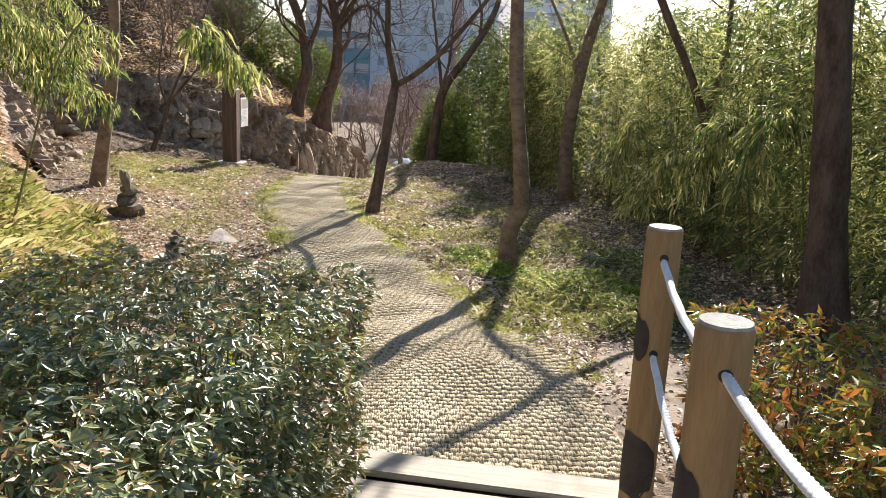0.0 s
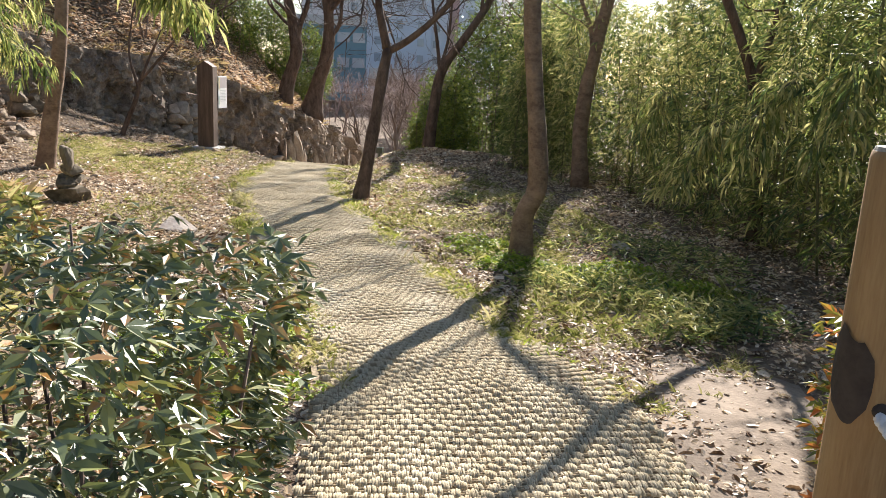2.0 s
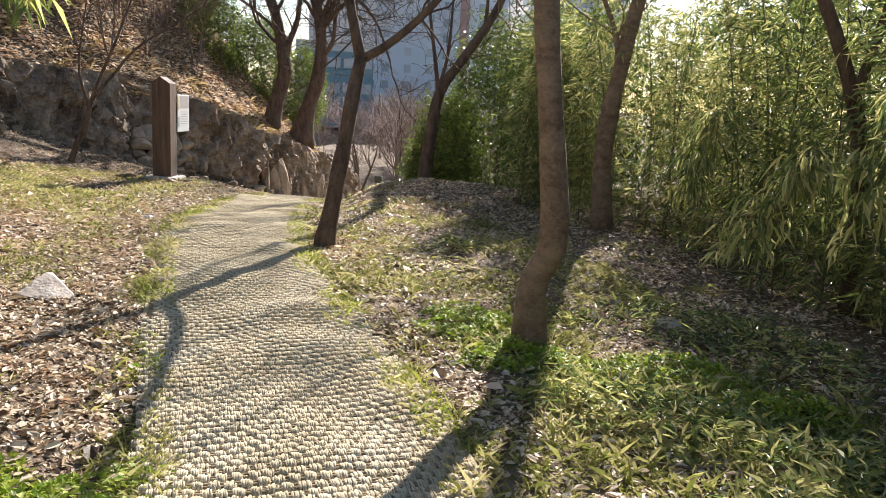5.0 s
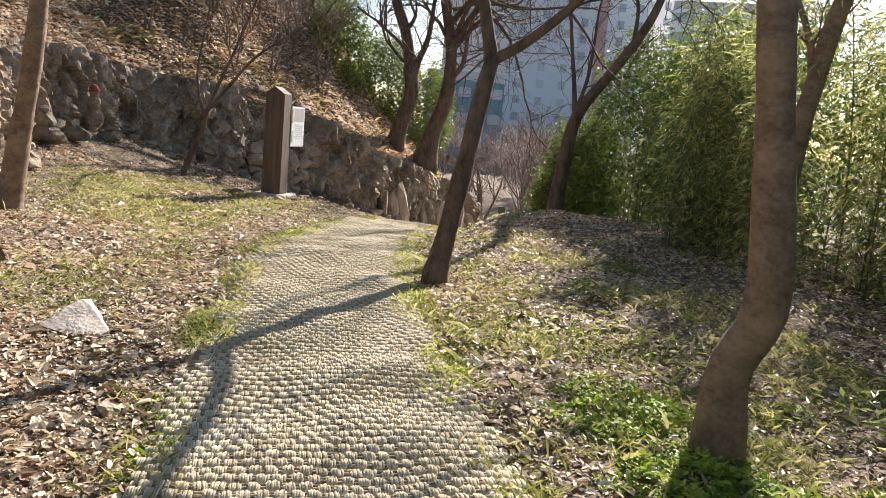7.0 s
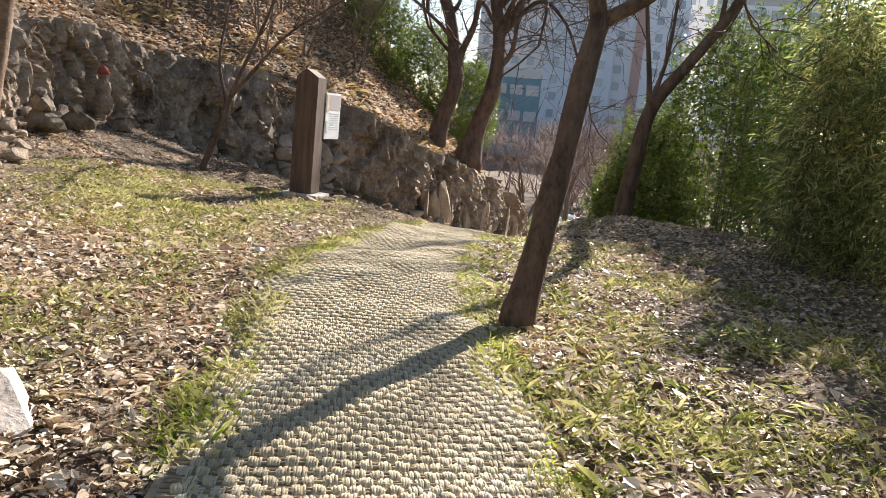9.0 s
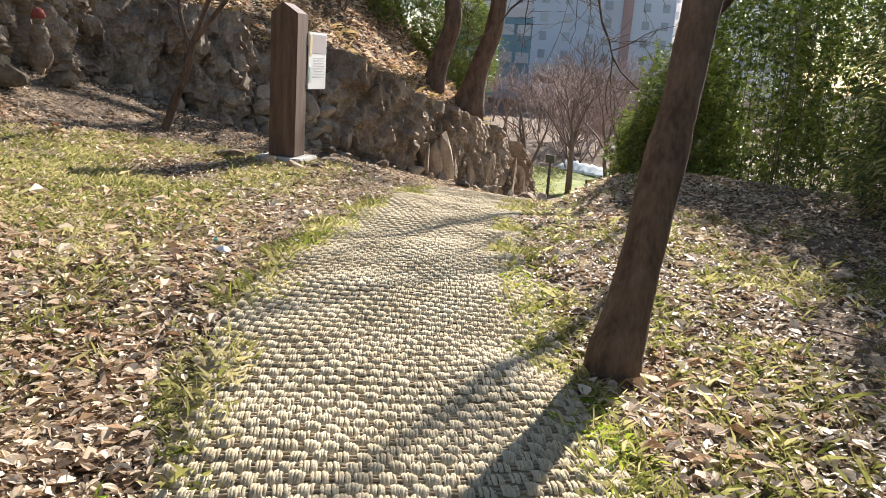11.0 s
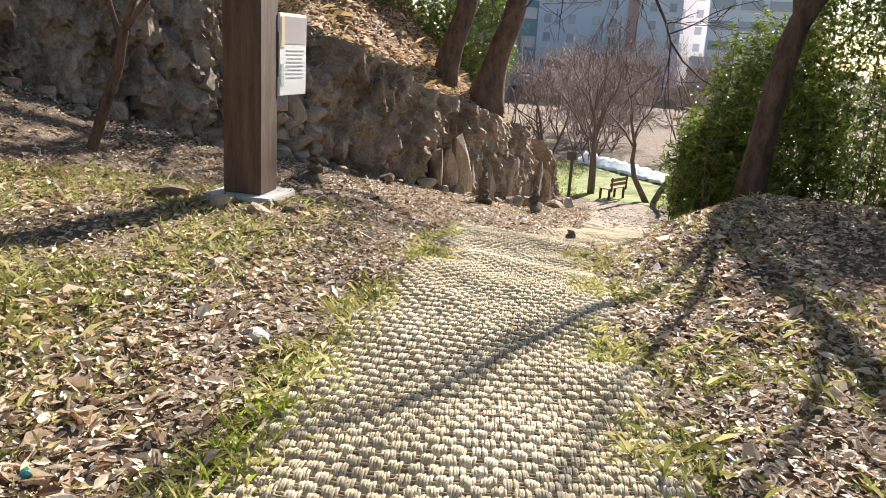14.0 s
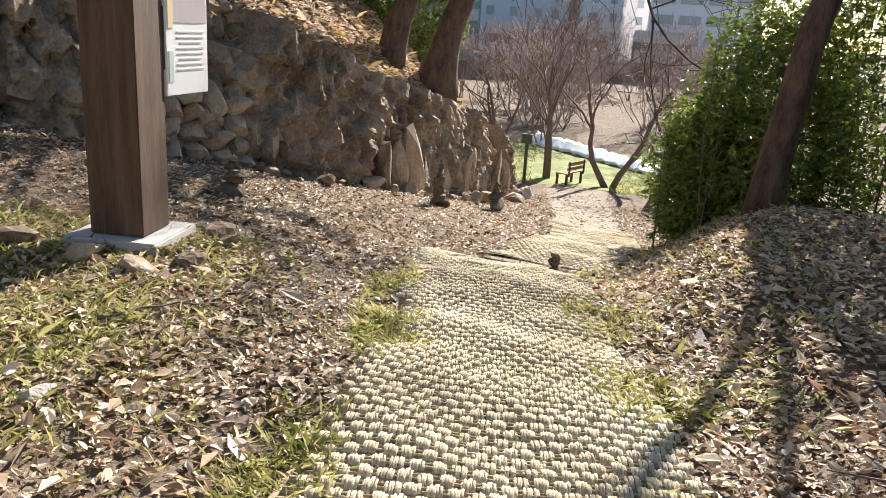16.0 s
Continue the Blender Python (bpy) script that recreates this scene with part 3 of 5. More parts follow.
def worley(u, v, seed):
    """Nearest and second nearest distance to jittered cells, and the nearest cell's random number."""
    iu, iv = np.floor(u), np.floor(v)
    f1, f2, who = np.full(u.shape, 9.0), np.full(u.shape, 9.0), np.zeros(u.shape)
    for du in (-1, 0, 1):
        for dv in (-1, 0, 1):
            a_, b_ = iu + du, iv + dv
            h1 = np.modf(np.abs(np.sin(a_ * 127.1 + b_ * 311.7 + seed) * 43758.5453))[0]
            h2 = np.modf(np.abs(np.sin(a_ * 269.5 + b_ * 183.3 + seed * 2) * 24634.6345))[0]
            d = np.hypot(u - a_ - h1, v - b_ - h2)
            f2 = np.minimum(f2, np.maximum(d, f1))
            who = np.where(d < f1, h1 * .5 + h2 * .5, who)
            f1 = np.minimum(f1, d)
    return f1, f2, who


outcrop = thing("rock_outcrop", pose(0, 0, 0), "dark jagged weathered rock face under the leafy slope", "rock outcrop")
steps_a, a = [], 4.0
while a < 12.9:
    steps_a.append(a)
    a += .055 / np.linalg.norm(FOOT[int(a) + 1] - FOOT[int(a)])
A = np.array(steps_a)
idx = np.arange(len(FOOT))
PX, PY = np.interp(A, idx, FOOT[:, 0]), np.interp(A, idx, FOOT[:, 1])
kern = np.ones(25) / 25
TX, TY = np.convolve(np.pad(np.gradient(PX), 12, "edge"), kern, "valid"), np.convolve(np.pad(np.gradient(PY), 12, "edge"), kern, "valid")
ln = np.hypot(TX, TY)
NX, NY = -TY / ln, TX / ln
S = np.arange(len(A)) * .055
ST = np.maximum(np.interp(A, idx, STEP), .25)
Z0 = gz(PX - NX * .5, PY - NY * .5)
NVv = 40
v = np.linspace(0, 1, NVv)[None, :]
HH = (ST * 1.12 + .1 + .12 * ripple(S, S * 0, 2.3, 1.0))[:, None]
zrel = HH * np.minimum(v / .88, 1) - .12
SS = S[:, None] + 0 * v
_, _, w1 = worley(SS * 1.1 + .12 * np.sin(zrel * 5), zrel * .45 + SS * .1, 3.0)
f1, f2, w2 = worley(SS * 2.6 + .1 * np.sin(zrel * 9), zrel * 1.1 + .2 * np.sin(SS * 3), 8.0)
f3, f4, w3 = worley(SS * 8.5, zrel * 5.5, 5.0)
_, _, w4 = worley(SS * 4.6 + zrel, zrel * 3.6, 12.0)
crack = np.exp(-((f2 - f1) / .10) ** 2)
mask = smoothstep(-.3, .6, ripple(SS, zrel * 2, 2.6, 6.0))
disp = .8 * (w1 - .5) + (.2 + .2 * mask) * (w2 - .5) + .17 * (w3 - .5) + .24 * (w4 - .5) - .13 * crack * mask
off = -.30 + .42 * np.minimum(v / .88, 1) ** 1.6 + np.maximum(v - .88, 0) / .12 * .95
fade = np.clip((1 - v) / .12, 0, 1) * np.minimum(1, v / .05 + .35)
off = off - disp * fade
QX, QY = PX[:, None] + NX[:, None] * off, PY[:, None] + NY[:, None] * off
QZ = Z0[:, None] + zrel
QZ = np.where(v > .88, np.maximum(gz(QX, QY) - .05 * (v - .88) / .12 + .04, 0 * QX - 99) * smoothstep(.88, .93, v + 0 * QX) + QZ * (1 - smoothstep(.88, .93, v + 0 * QX)), QZ)
i_, j_ = np.meshgrid(np.arange(len(A) - 1), np.arange(NVv - 1), indexing="ij")
q = i_ * NVv + j_
RF = np.stack([q, q + NVv, q + NVv + 1, q + 1], -1).reshape(-1, 4)
put("rock_face", mesh_from("rock_face", np.stack([QX, QY, QZ], -1).reshape(-1, 3), RF, M_ROCK, False), outcrop)
a = 4.4
while a < 12.6:
    p, nrm, yaw = foot_at(a)
    seg = np.linalg.norm(FOOT[min(int(a) + 1, len(FOOT) - 1)] - FOOT[int(a)])
    for _ in range(2):
        x, y = p + nrm * rg.uniform(-.85, -.2)
        s = rg.uniform(.2, .75) * (1.25 if a > 9.5 else .75)
        put("stone", rg.choice(BLOCKS), outcrop, at=pose(x, y, float(gz(x, y)) + rg.uniform(0, .08), rg.uniform(-25, 25), rg.uniform(-25, 25), rg.uniform(0, 360)) @ Matrix.Diagonal((s, s, s, 1)))
    if 9.2 < a < 11.8:
        x, y = p + nrm * rg.uniform(-.45, -.1)
        put("stone", rg.choice(COLUMNS), outcrop, at=pose(x, y, float(gz(x, y)) + .25, rg.uniform(-10, 10), rg.uniform(-12, 12), yaw + rg.uniform(-40, 40)) @ Matrix.Diagonal((rg.uniform(.4, .8), rg.uniform(.5, .9), rg.uniform(.45, 1.1), 1)))
    a += .42 / seg
wall_ = thing("dry_stone_wall", pose(0, 0, 0), "low dark dry-stone wall behind the sign pillar", "stone wall")
a = 7.9
while a < 8.75:
    p, nrm, yaw = foot_at(a)
    z0, z = float(gz(*(p - nrm * .5))), 0
    seg = np.linalg.norm(FOOT[int(a) + 1] - FOOT[int(a)])
    z = .08
    while z < .95:
        x, y = p + nrm * (-.32 + .2 * z + rg.uniform(-.04, .04))
        put("stone", rg.choice(BLOCKS), wall_, at=pose(x, y, z0 + z, rg.uniform(-12, 12), rg.uniform(-25, 25), yaw + rg.uniform(-20, 20)) @ Matrix.Diagonal((rg.uniform(.55, .9), rg.uniform(.8, 1.1), rg.uniform(.7, 1.15), 1)))
        z += rg.uniform(.2, .28)
    a += .36 / seg


def stone(x, y, mesh, s, label, turn=(0, 0, 0), up=.4, name="stone"):
    put(name, mesh, label=label, category="stone", at=pose(x, y, float(gz(x, y)) + up * .1 * s, *turn) @ Matrix.Diagonal((s, s, s, 1)))


slab = rock_mesh("pale_slab", 77, .27, .22, .06, M_STONE, .55)
stone(-4.85, 10.35, slab, 1.0, "pale pinkish rock lying among dry leaves", (20, 6, 30), .5)
for k in range(38):
    x, y = rg.uniform(-7.8, 1.2), rg.uniform(7.5, 19)
    if float(mat_side(np.array(x), np.array(y))) > .15 and float(foot_distance(np.array(x), np.array(y))[0]) < -.4:
        stone(x, y, rg.choice(PEBBLES), rg.uniform(.35, .9), "small loose stone among dry leaves", (rg.uniform(-20, 20), rg.uniform(-20, 20), rg.uniform(0, 360)), .2)


for x, y, k, s_ in ((-8.12, 18.42, 0, 1.2), (-7.95, 18.7, 2, 1.0), (-8.55, 18.45, 1, 1.1), (-9.15, 18.5, 3, 1.5), (-8.0, 19.2, 4, .9), (-8.25, 19.5, 2, 1.3)):
    stone(x, y, PEBBLES[k], s_, "angular stone beside the pillar's plinth", (8 * k - 12, 9 - 5 * k, 70 * k), .3)


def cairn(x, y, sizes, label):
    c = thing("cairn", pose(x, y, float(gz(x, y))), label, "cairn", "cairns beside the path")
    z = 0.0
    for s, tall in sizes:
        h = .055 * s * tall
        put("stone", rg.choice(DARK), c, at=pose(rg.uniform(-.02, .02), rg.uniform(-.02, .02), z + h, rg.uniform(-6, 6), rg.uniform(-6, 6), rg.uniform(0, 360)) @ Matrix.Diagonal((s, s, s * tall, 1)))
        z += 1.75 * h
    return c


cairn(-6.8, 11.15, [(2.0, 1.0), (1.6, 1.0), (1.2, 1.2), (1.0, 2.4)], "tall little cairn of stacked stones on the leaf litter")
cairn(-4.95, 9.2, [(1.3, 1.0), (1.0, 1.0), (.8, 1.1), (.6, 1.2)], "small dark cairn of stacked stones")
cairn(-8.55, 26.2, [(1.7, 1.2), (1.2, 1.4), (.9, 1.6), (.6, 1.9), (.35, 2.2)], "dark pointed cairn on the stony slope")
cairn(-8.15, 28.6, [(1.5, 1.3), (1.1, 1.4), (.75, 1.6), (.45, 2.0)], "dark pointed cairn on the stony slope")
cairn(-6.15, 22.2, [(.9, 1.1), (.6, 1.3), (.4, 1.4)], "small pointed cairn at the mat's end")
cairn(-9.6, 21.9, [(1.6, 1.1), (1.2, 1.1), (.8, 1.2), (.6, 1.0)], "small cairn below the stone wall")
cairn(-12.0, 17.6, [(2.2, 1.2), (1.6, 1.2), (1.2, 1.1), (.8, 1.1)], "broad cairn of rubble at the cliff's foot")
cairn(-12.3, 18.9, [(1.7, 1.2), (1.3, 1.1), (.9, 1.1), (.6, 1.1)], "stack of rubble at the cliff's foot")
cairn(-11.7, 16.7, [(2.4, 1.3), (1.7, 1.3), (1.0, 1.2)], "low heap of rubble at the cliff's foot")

# ---- sign pillar ----
px, py = -8.60, 18.98
pz = float(gz(px, py))
pillar = thing("sign_pillar", pose(px, py, pz, 0, 0, 9), "dark stained timber pillar with a bevelled top and a side board", "sign")
part("plinth", box(0, 0, .02, .64, .60, .13, .012), M_CONCRETE, pillar, "pale concrete plinth")
bm = box(0, 0, 1.0, .36, .36, 1.82, .006)
part("shaft", bm, M_SIGNWOOD, pillar)
bm = bmesh.new()
w, d_ = .18, .18
vs = [bm.verts.new(v) for v in ((-w, -d_, 1.905), (w, -d_, 1.905), (w, d_, 1.905), (-w, d_, 1.905), (-.02, -d_, 2.03), (-.02, d_, 2.03))]
for f in ((0, 3, 2, 1), (0, 1, 4), (1, 2, 5, 4), (2, 3, 5), (3, 0, 4, 5)):
    bm.faces.new([vs[i] for i in f])
part("cap", bm, M_SIGNWOOD, pillar)
board = part("board", box(0, 0, 0, .025, .50, .74, .004), M_PANEL, pillar, "white printed information board")
board.matrix_basis = pose(.215, .44, 1.33, 0, 0, -7)
part("picture", box(.0145, .03, .22, .004, .40, .24, 0), M_BROWNINK, board, "mauve picture band")
part("picture", box(.0155, -.20, .2, .004, .06, .27, 0), M_YELLOWINK, board, "ochre strip")
part("picture", box(.0145, -.20, -.18, .004, .05, .2, 0), M_GREENINK, board, "green strip")
for k in range(8):
    part("text_line", box(.0145, .03, .04 - .035 * k, .004, .32 - .06 * (k % 3 == 2), .009, 0), M_INK, board)
part("bracket", box(.16, .19, 1.33, .05, .04, .4, .004), M_SIGNWOOD, pillar)


# ---- trees ----
def grow(rg, P0, d, length, r, depth, out, droop=0.0, spread=.55, kids=(3, 5), rmin=.003):
    """Recursive bare branches; each one is (points, radii)."""
    n = 6 if depth > 1 else (5 if depth else 3)
    P, d = [np.array(P0, float)], np.array(d, float)
    d /= np.linalg.norm(d)
    for k in range(n):
        d = d + rg.normal(0, .17, 3) + np.array([0, 0, .05 - droop])
        d /= np.linalg.norm(d)
        P.append(P[-1] + d * length / n)
    P = np.array(P)
    out.append((P, np.linspace(max(r, rmin), max(r * .35, rmin), len(P)), depth))
    if depth > 0:
        for _ in range(rg.integers(*kids)):
            u = rg.uniform(.25, 1.0)
            i = min(int(u * n), n - 1)
            side = rg.normal(0, 1, 3)
            side -= side @ d * d
            side /= np.linalg.norm(side) + 1e-9
            dd = (P[i + 1] - P[i]) / (length / n) * (1 - spread) + side * spread + np.array([0, 0, .12 - droop])
            grow(rg, P[i] + (P[i + 1] - P[i]) * (u * n - i), dd, length * rg.uniform(.45, .7), r * (1 - .55 * u) * .6, depth - 1, out, droop, spread, kids, rmin)


def tree(name, seed, trunk, r0, r1, label, bark, limbs=(), crown=4, reach=1.6, depth=3, flare=1.5, droop=0.0, category="tree", group="", crown_from=.86, shoots=4, rmin=.004):
    """A bare tree: a trunk along given points, limbs along given lines, and branches grown on them."""
    rg = np.random.default_rng(seed)
    base = Vector((*trunk[0][:2], float(gz(*trunk[0][:2]))))
    t = thing(name, Matrix.Translation(base), label, category, group)
    o = np.array(base)
    P = smooth_line(trunk, 26)
    P[0, 2] = base.z - .12
    u = np.linspace(0, 1, len(P))
    R = r0 * (1 - u) + r1 * u
    R *= 1 + (flare - 1) * np.exp(-u * 14) + .05 * np.sin(u * 17 + seed)
    V, F = tube(P - o, R, 16, .07, rg)
    put("trunk", mesh_from("trunk", V, F, bark), t)
    lines = [(smooth_line(L, 14), a, b) for L, a, b in limbs]
    for Q, a, b in lines:
        out = [(Q, np.linspace(a, b, len(Q)), 9)]
        for k in range(shoots):
            i = rg.integers(4, len(Q) - 1)
            d = (Q[i + 1] - Q[i]) / np.linalg.norm(Q[i + 1] - Q[i]) + rg.normal(0, .7, 3)
            grow(rg, Q[i], d, reach * rg.uniform(.5, .9), b * .55, max(depth - 1, 1), out, droop, rmin=rmin)
        grow(rg, Q[-1], Q[-1] - Q[-2], reach, b, depth, out, droop, rmin=rmin)
        V, F = join([tube(p - o, r, 10 if dep == 9 else (6 if dep > 1 else 4)) for p, r, dep in out])
        put("limb", mesh_from("limb", V, F, bark), t)
    for k in range(crown):
        i = int(rg.integers(int(len(P) * crown_from), len(P) - 1)) if k else len(P) - 2
        d = (P[-1] - P[-4]) / np.linalg.norm(P[-1] - P[-4]) * (1.2 if k == 0 else .5) + rg.normal(0, .6, 3) * (0 if k == 0 else 1)
        d[2] = abs(d[2]) + .2
        out = []
        grow(rg, P[i] if k else P[-1], d, reach * rg.uniform(.8, 1.2), r1 * (.95 if k == 0 else .6), depth, out, droop, rmin=rmin)
        V, F = join([tube(p - o, r, 8 if dep > 1 else (5 if dep else 3)) for p, r, dep in out])
        put("limb", mesh_from("limb", V, F, bark), t)
    return t


tree("tree", 1, [(-3.46, 13.58, -1), (-3.40, 13.7, -.5), (-3.36, 13.85, 0), (-3.33, 13.93, .3), (-3.29, 14.1, .9), (-3.24, 14.2, 1.31)], .108, .082,
     "slender dark-barked leaning tree at the edge of the mat", M_BARK,
     limbs=[([(-3.24, 14.2, 1.25), (-3.34, 14.2, 1.66), (-3.43, 14.25, 2.08), (-3.5, 14.35, 3.3), (-3.7, 14.4, 4.7)], .075, .04),
            ([(-3.24, 14.2, 1.27), (-2.88, 14.17, 1.48), (-2.42, 14.15, 1.88), (-1.8, 14.1, 2.6), (-1.1, 14.0, 3.5)], .06, .03)], crown=0, reach=1.7, flare=1.35, droop=.035, shoots=6)
tree("tree", 2, [(-.73, 10.5, -1), (-.73, 10.5, -.55), (-.60, 10.5, -.2), (-.65, 10.5, .4), (-.72, 10.5, .95), (-.79, 10.5, 1.6), (-.85, 10.55, 3.0), (-.8, 10.6, 4.6)], .122, .078,
     "tan-barked tree with a crooked foot among green ground cover", M_BARK_TAN,
     limbs=[([(-.84, 10.55, 2.7), (-1.3, 10.4, 3.3), (-2.0, 10.2, 4.2)], .06, .03), ([(-.84, 10.55, 3.2), (-.4, 10.8, 3.8), (.3, 11.1, 4.8)], .06, .03)], crown=4, reach=2.2, flare=1.25)
tree("tree", 3, [(-.02, 16.6, -1), (-.1, 16.6, .05), (-.05, 16.6, .9), (.02, 16.6, 1.3), (.16, 16.6, 2.2), (.45, 16.6, 3.3), (.7, 16.6, 4.4)], .15, .08,
     "tan-barked leaning tree before the bamboo thicket", M_BARK_TAN,
     limbs=[([(0, 16.6, 1.5), (-.08, 16.6, 1.9), (-.31, 16.6, 2.44), (-.8, 16.7, 3.4)], .05, .025)], crown=3, reach=1.8, flare=1.3)
tree("tree", 4, [(-4.2, 23.5, -1.25), (-4.07, 23.5, .05), (-3.9, 23.5, 1.05), (-3.3, 23.5, 1.96), (-2.7, 23.5, 2.9), (-2.4, 23.5, 3.7), (-2.3, 23.4, 4.6), (-2.35, 23.4, 5.6)], .16, .04,
     "dark tree leaning over the bamboo with a mossy trunk", M_BARK,
     limbs=[([(-3.95, 23.5, 1.0), (-4.05, 23.5, 1.7), (-4.2, 23.5, 2.58), (-4.4, 23.6, 3.8)], .06, .03), ([(-3.95, 23.5, 1.1), (-3.75, 23.5, 2.0), (-3.7, 23.5, 3.2)], .05, .025), ([(-2.9, 23.5, 2.6), (-2.9, 23.5, 3.4), (-3.2, 23.4, 4.2)], .05, .025)], crown=3, reach=2.0, flare=1.3)
tree("tree", 5, [(-8.66, 13.2, -.95), (-8.45, 13.2, .1), (-8.3, 13.2, .8), (-8.16, 13.2, 1.95), (-8.1, 13.1, 3.2)], .125, .085,
     "brown-trunked tree at the foot of the bank", M_BARK_TAN, crown=4, reach=1.8)
tree("tree", 6, [(2.72, 8.3, -.9), (2.62, 8.3, .2), (2.55, 8.3, .9), (2.38, 8.3, 2.4), (2.3, 8.3, 4.0)], .2, .15,
     "stout grey-brown tree trunk at the bamboo's edge", M_BARK, crown=4, reach=2.0)
tree("tree", 7, [(-10.95, 30, -.9), (-10.75, 30, .3), (-10.42, 30, 1.4), (-10.5, 30, 2.2), (-10.75, 30, 3.3), (-11.25, 30, 4.6), (-11.3, 30, 6)], .28, .12,
     "dark twisted tree rooted on the rock outcrop", M_BARK, limbs=[([(-10.42, 30, 1.5), (-10.3, 30, 2.4), (-10.0, 30, 3.2), (-9.9, 30.1, 4.6)], .13, .06)], crown=7, reach=2.6, flare=1.5, crown_from=.5, shoots=8, rmin=.006)
tree("tree", 8, [(-10.2, 31, -.9), (-9.9, 31, .4), (-9.6, 31, 1.3), (-9.5, 31, 2.4), (-9.6, 31, 3.4), (-9.95, 31, 4.9), (-10.1, 31, 6.2)], .29, .13,
     "dark flaring tree rooted on the rock outcrop", M_BARK, limbs=[([(-9.55, 31, 2.7), (-9.2, 30.9, 3.6), (-8.4, 30.6, 4.4), (-7.2, 30.2, 4.3)], .12, .05), ([(-9.52, 31, 2.0), (-9.1, 31, 2.6), (-9.0, 31, 3.6)], .1, .05), ([(-9.7, 31, 3.8), (-8.6, 31, 4.9), (-7, 31, 5.4)], .1, .05), ([(-9.5, 31, 3.0), (-8.2, 30, 3.9), (-7.0, 28.6, 3.2), (-6.2, 27.6, 1.9)], .08, .03), ([(-9.5, 31, 3.4), (-8.4, 29.5, 4.4), (-7.4, 28, 3.6), (-7.2, 27, 2.4)], .07, .03)], crown=7, reach=2.8, flare=1.9, crown_from=.5, shoots=10, droop=.03, rmin=.005)
tree("sapling", 9, [(-11.31, 19.8, -1), (-11.05, 19.8, -.4), (-10.85, 19.8, .03), (-10.74, 19.8, .45)], .065, .05,
     "thin dark forked sapling before the cliff", M_BARK, limbs=[([(-10.74, 19.8, .42), (-10.5, 19.8, .95), (-10.19, 19.8, 1.56), (-9.76, 19.8, 2.5)], .04, .02), ([(-10.74, 19.8, .42), (-10.2, 19.8, 1.0), (-9.6, 19.8, 1.6), (-8.4, 19.8, 2.3)], .038, .015), ([(-10.8, 19.8, .3), (-11.0, 19.8, 1.1), (-10.9, 19.9, 2.2)], .035, .015)], crown=0, reach=1.5, flare=1.2)
tree("tree", 10, [(2.2, 12.3, -.9), (2.05, 12.2, .5), (1.75, 12.1, 1.4), (1.15, 12.05, 2.6), (.6, 12, 3.7), (.2, 12, 4.6)], .075, .045,
     "leaning tree half hidden in the bamboo", M_BARK, limbs=[([(1.9, 12.1, 1.0), (2.1, 12.1, 2.2), (2.0, 12.2, 3.6)], .045, .025)], crown=3, reach=1.8)

# a small stone figure with a red cap at the cliff's foot
bm = bmesh.new()
for zc, rx, rz in ((.22, .2, .24), (.50, .15, .2), (.72, .1, .11)):
    bmesh.ops.create_icosphere(bm, subdivisions=2, radius=1, matrix=Matrix.Translation((0, 0, zc)) @ Matrix.Diagonal((rx, rx * .85, rz, 1)))
me = bpy.data.meshes.new("stone_figure")
bm.to_mesh(me)
bm.free()
me.materials.append(M_ROCK)
fx, fy = -12.75, 18.9
put("stone_figure", me, label="small weathered grey stone figure at the cliff's foot", category="statue", at=pose(fx, fy, float(gz(fx, fy)) + .05))
V, F = tube([(0, 0, .74), (0, 0, .80), (0, 0, .86), (0, 0, .89)], [.1, .1, .07, .02], 12)
M_RED = material("red_cloth", [(0.3, (0.16, 0.035, 0.025)), (0.7, (0.28, 0.07, 0.05))], 12.0, 0.9, 0.3)
put("red_cap", mesh_from("red_cap", V, F, M_RED), label="faded red cloth cap on the stone figure", category="cap", at=pose(fx, fy, float(gz(fx, fy)) + .05))

# ---- bare trees on the lawn, on the slope and in the hollow ----
def bush(name, seed, x, y, height, stems, label, mat, depth=3, lean=.35, group="", reach=None, r=None):
    rg = np.random.default_rng(seed)
    z = float(gz(x, y))
    b = thing(name, Matrix.Translation((x, y, z)), label, "tree" if name == "bare_tree" else "shrub", group)
    for k in range(stems):
        d = np.array([rg.normal(0, lean), rg.normal(0, lean), 1.0])
        out = []
        grow(rg, (rg.normal(0, .05), rg.normal(0, .05), -.05), d, height * rg.uniform(.55, .75), r or height * .012, depth, out, 0.0, .5, (4, 6) if depth < 4 else (3, 4), .0045 if y < 36 else .009)
        V, F = join([tube(p, q_, 7 if dep == depth else (4 if dep else 3)) for p, q_, dep in out])
        put("stem", mesh_from("stem", V, F, mat), b)
    return b


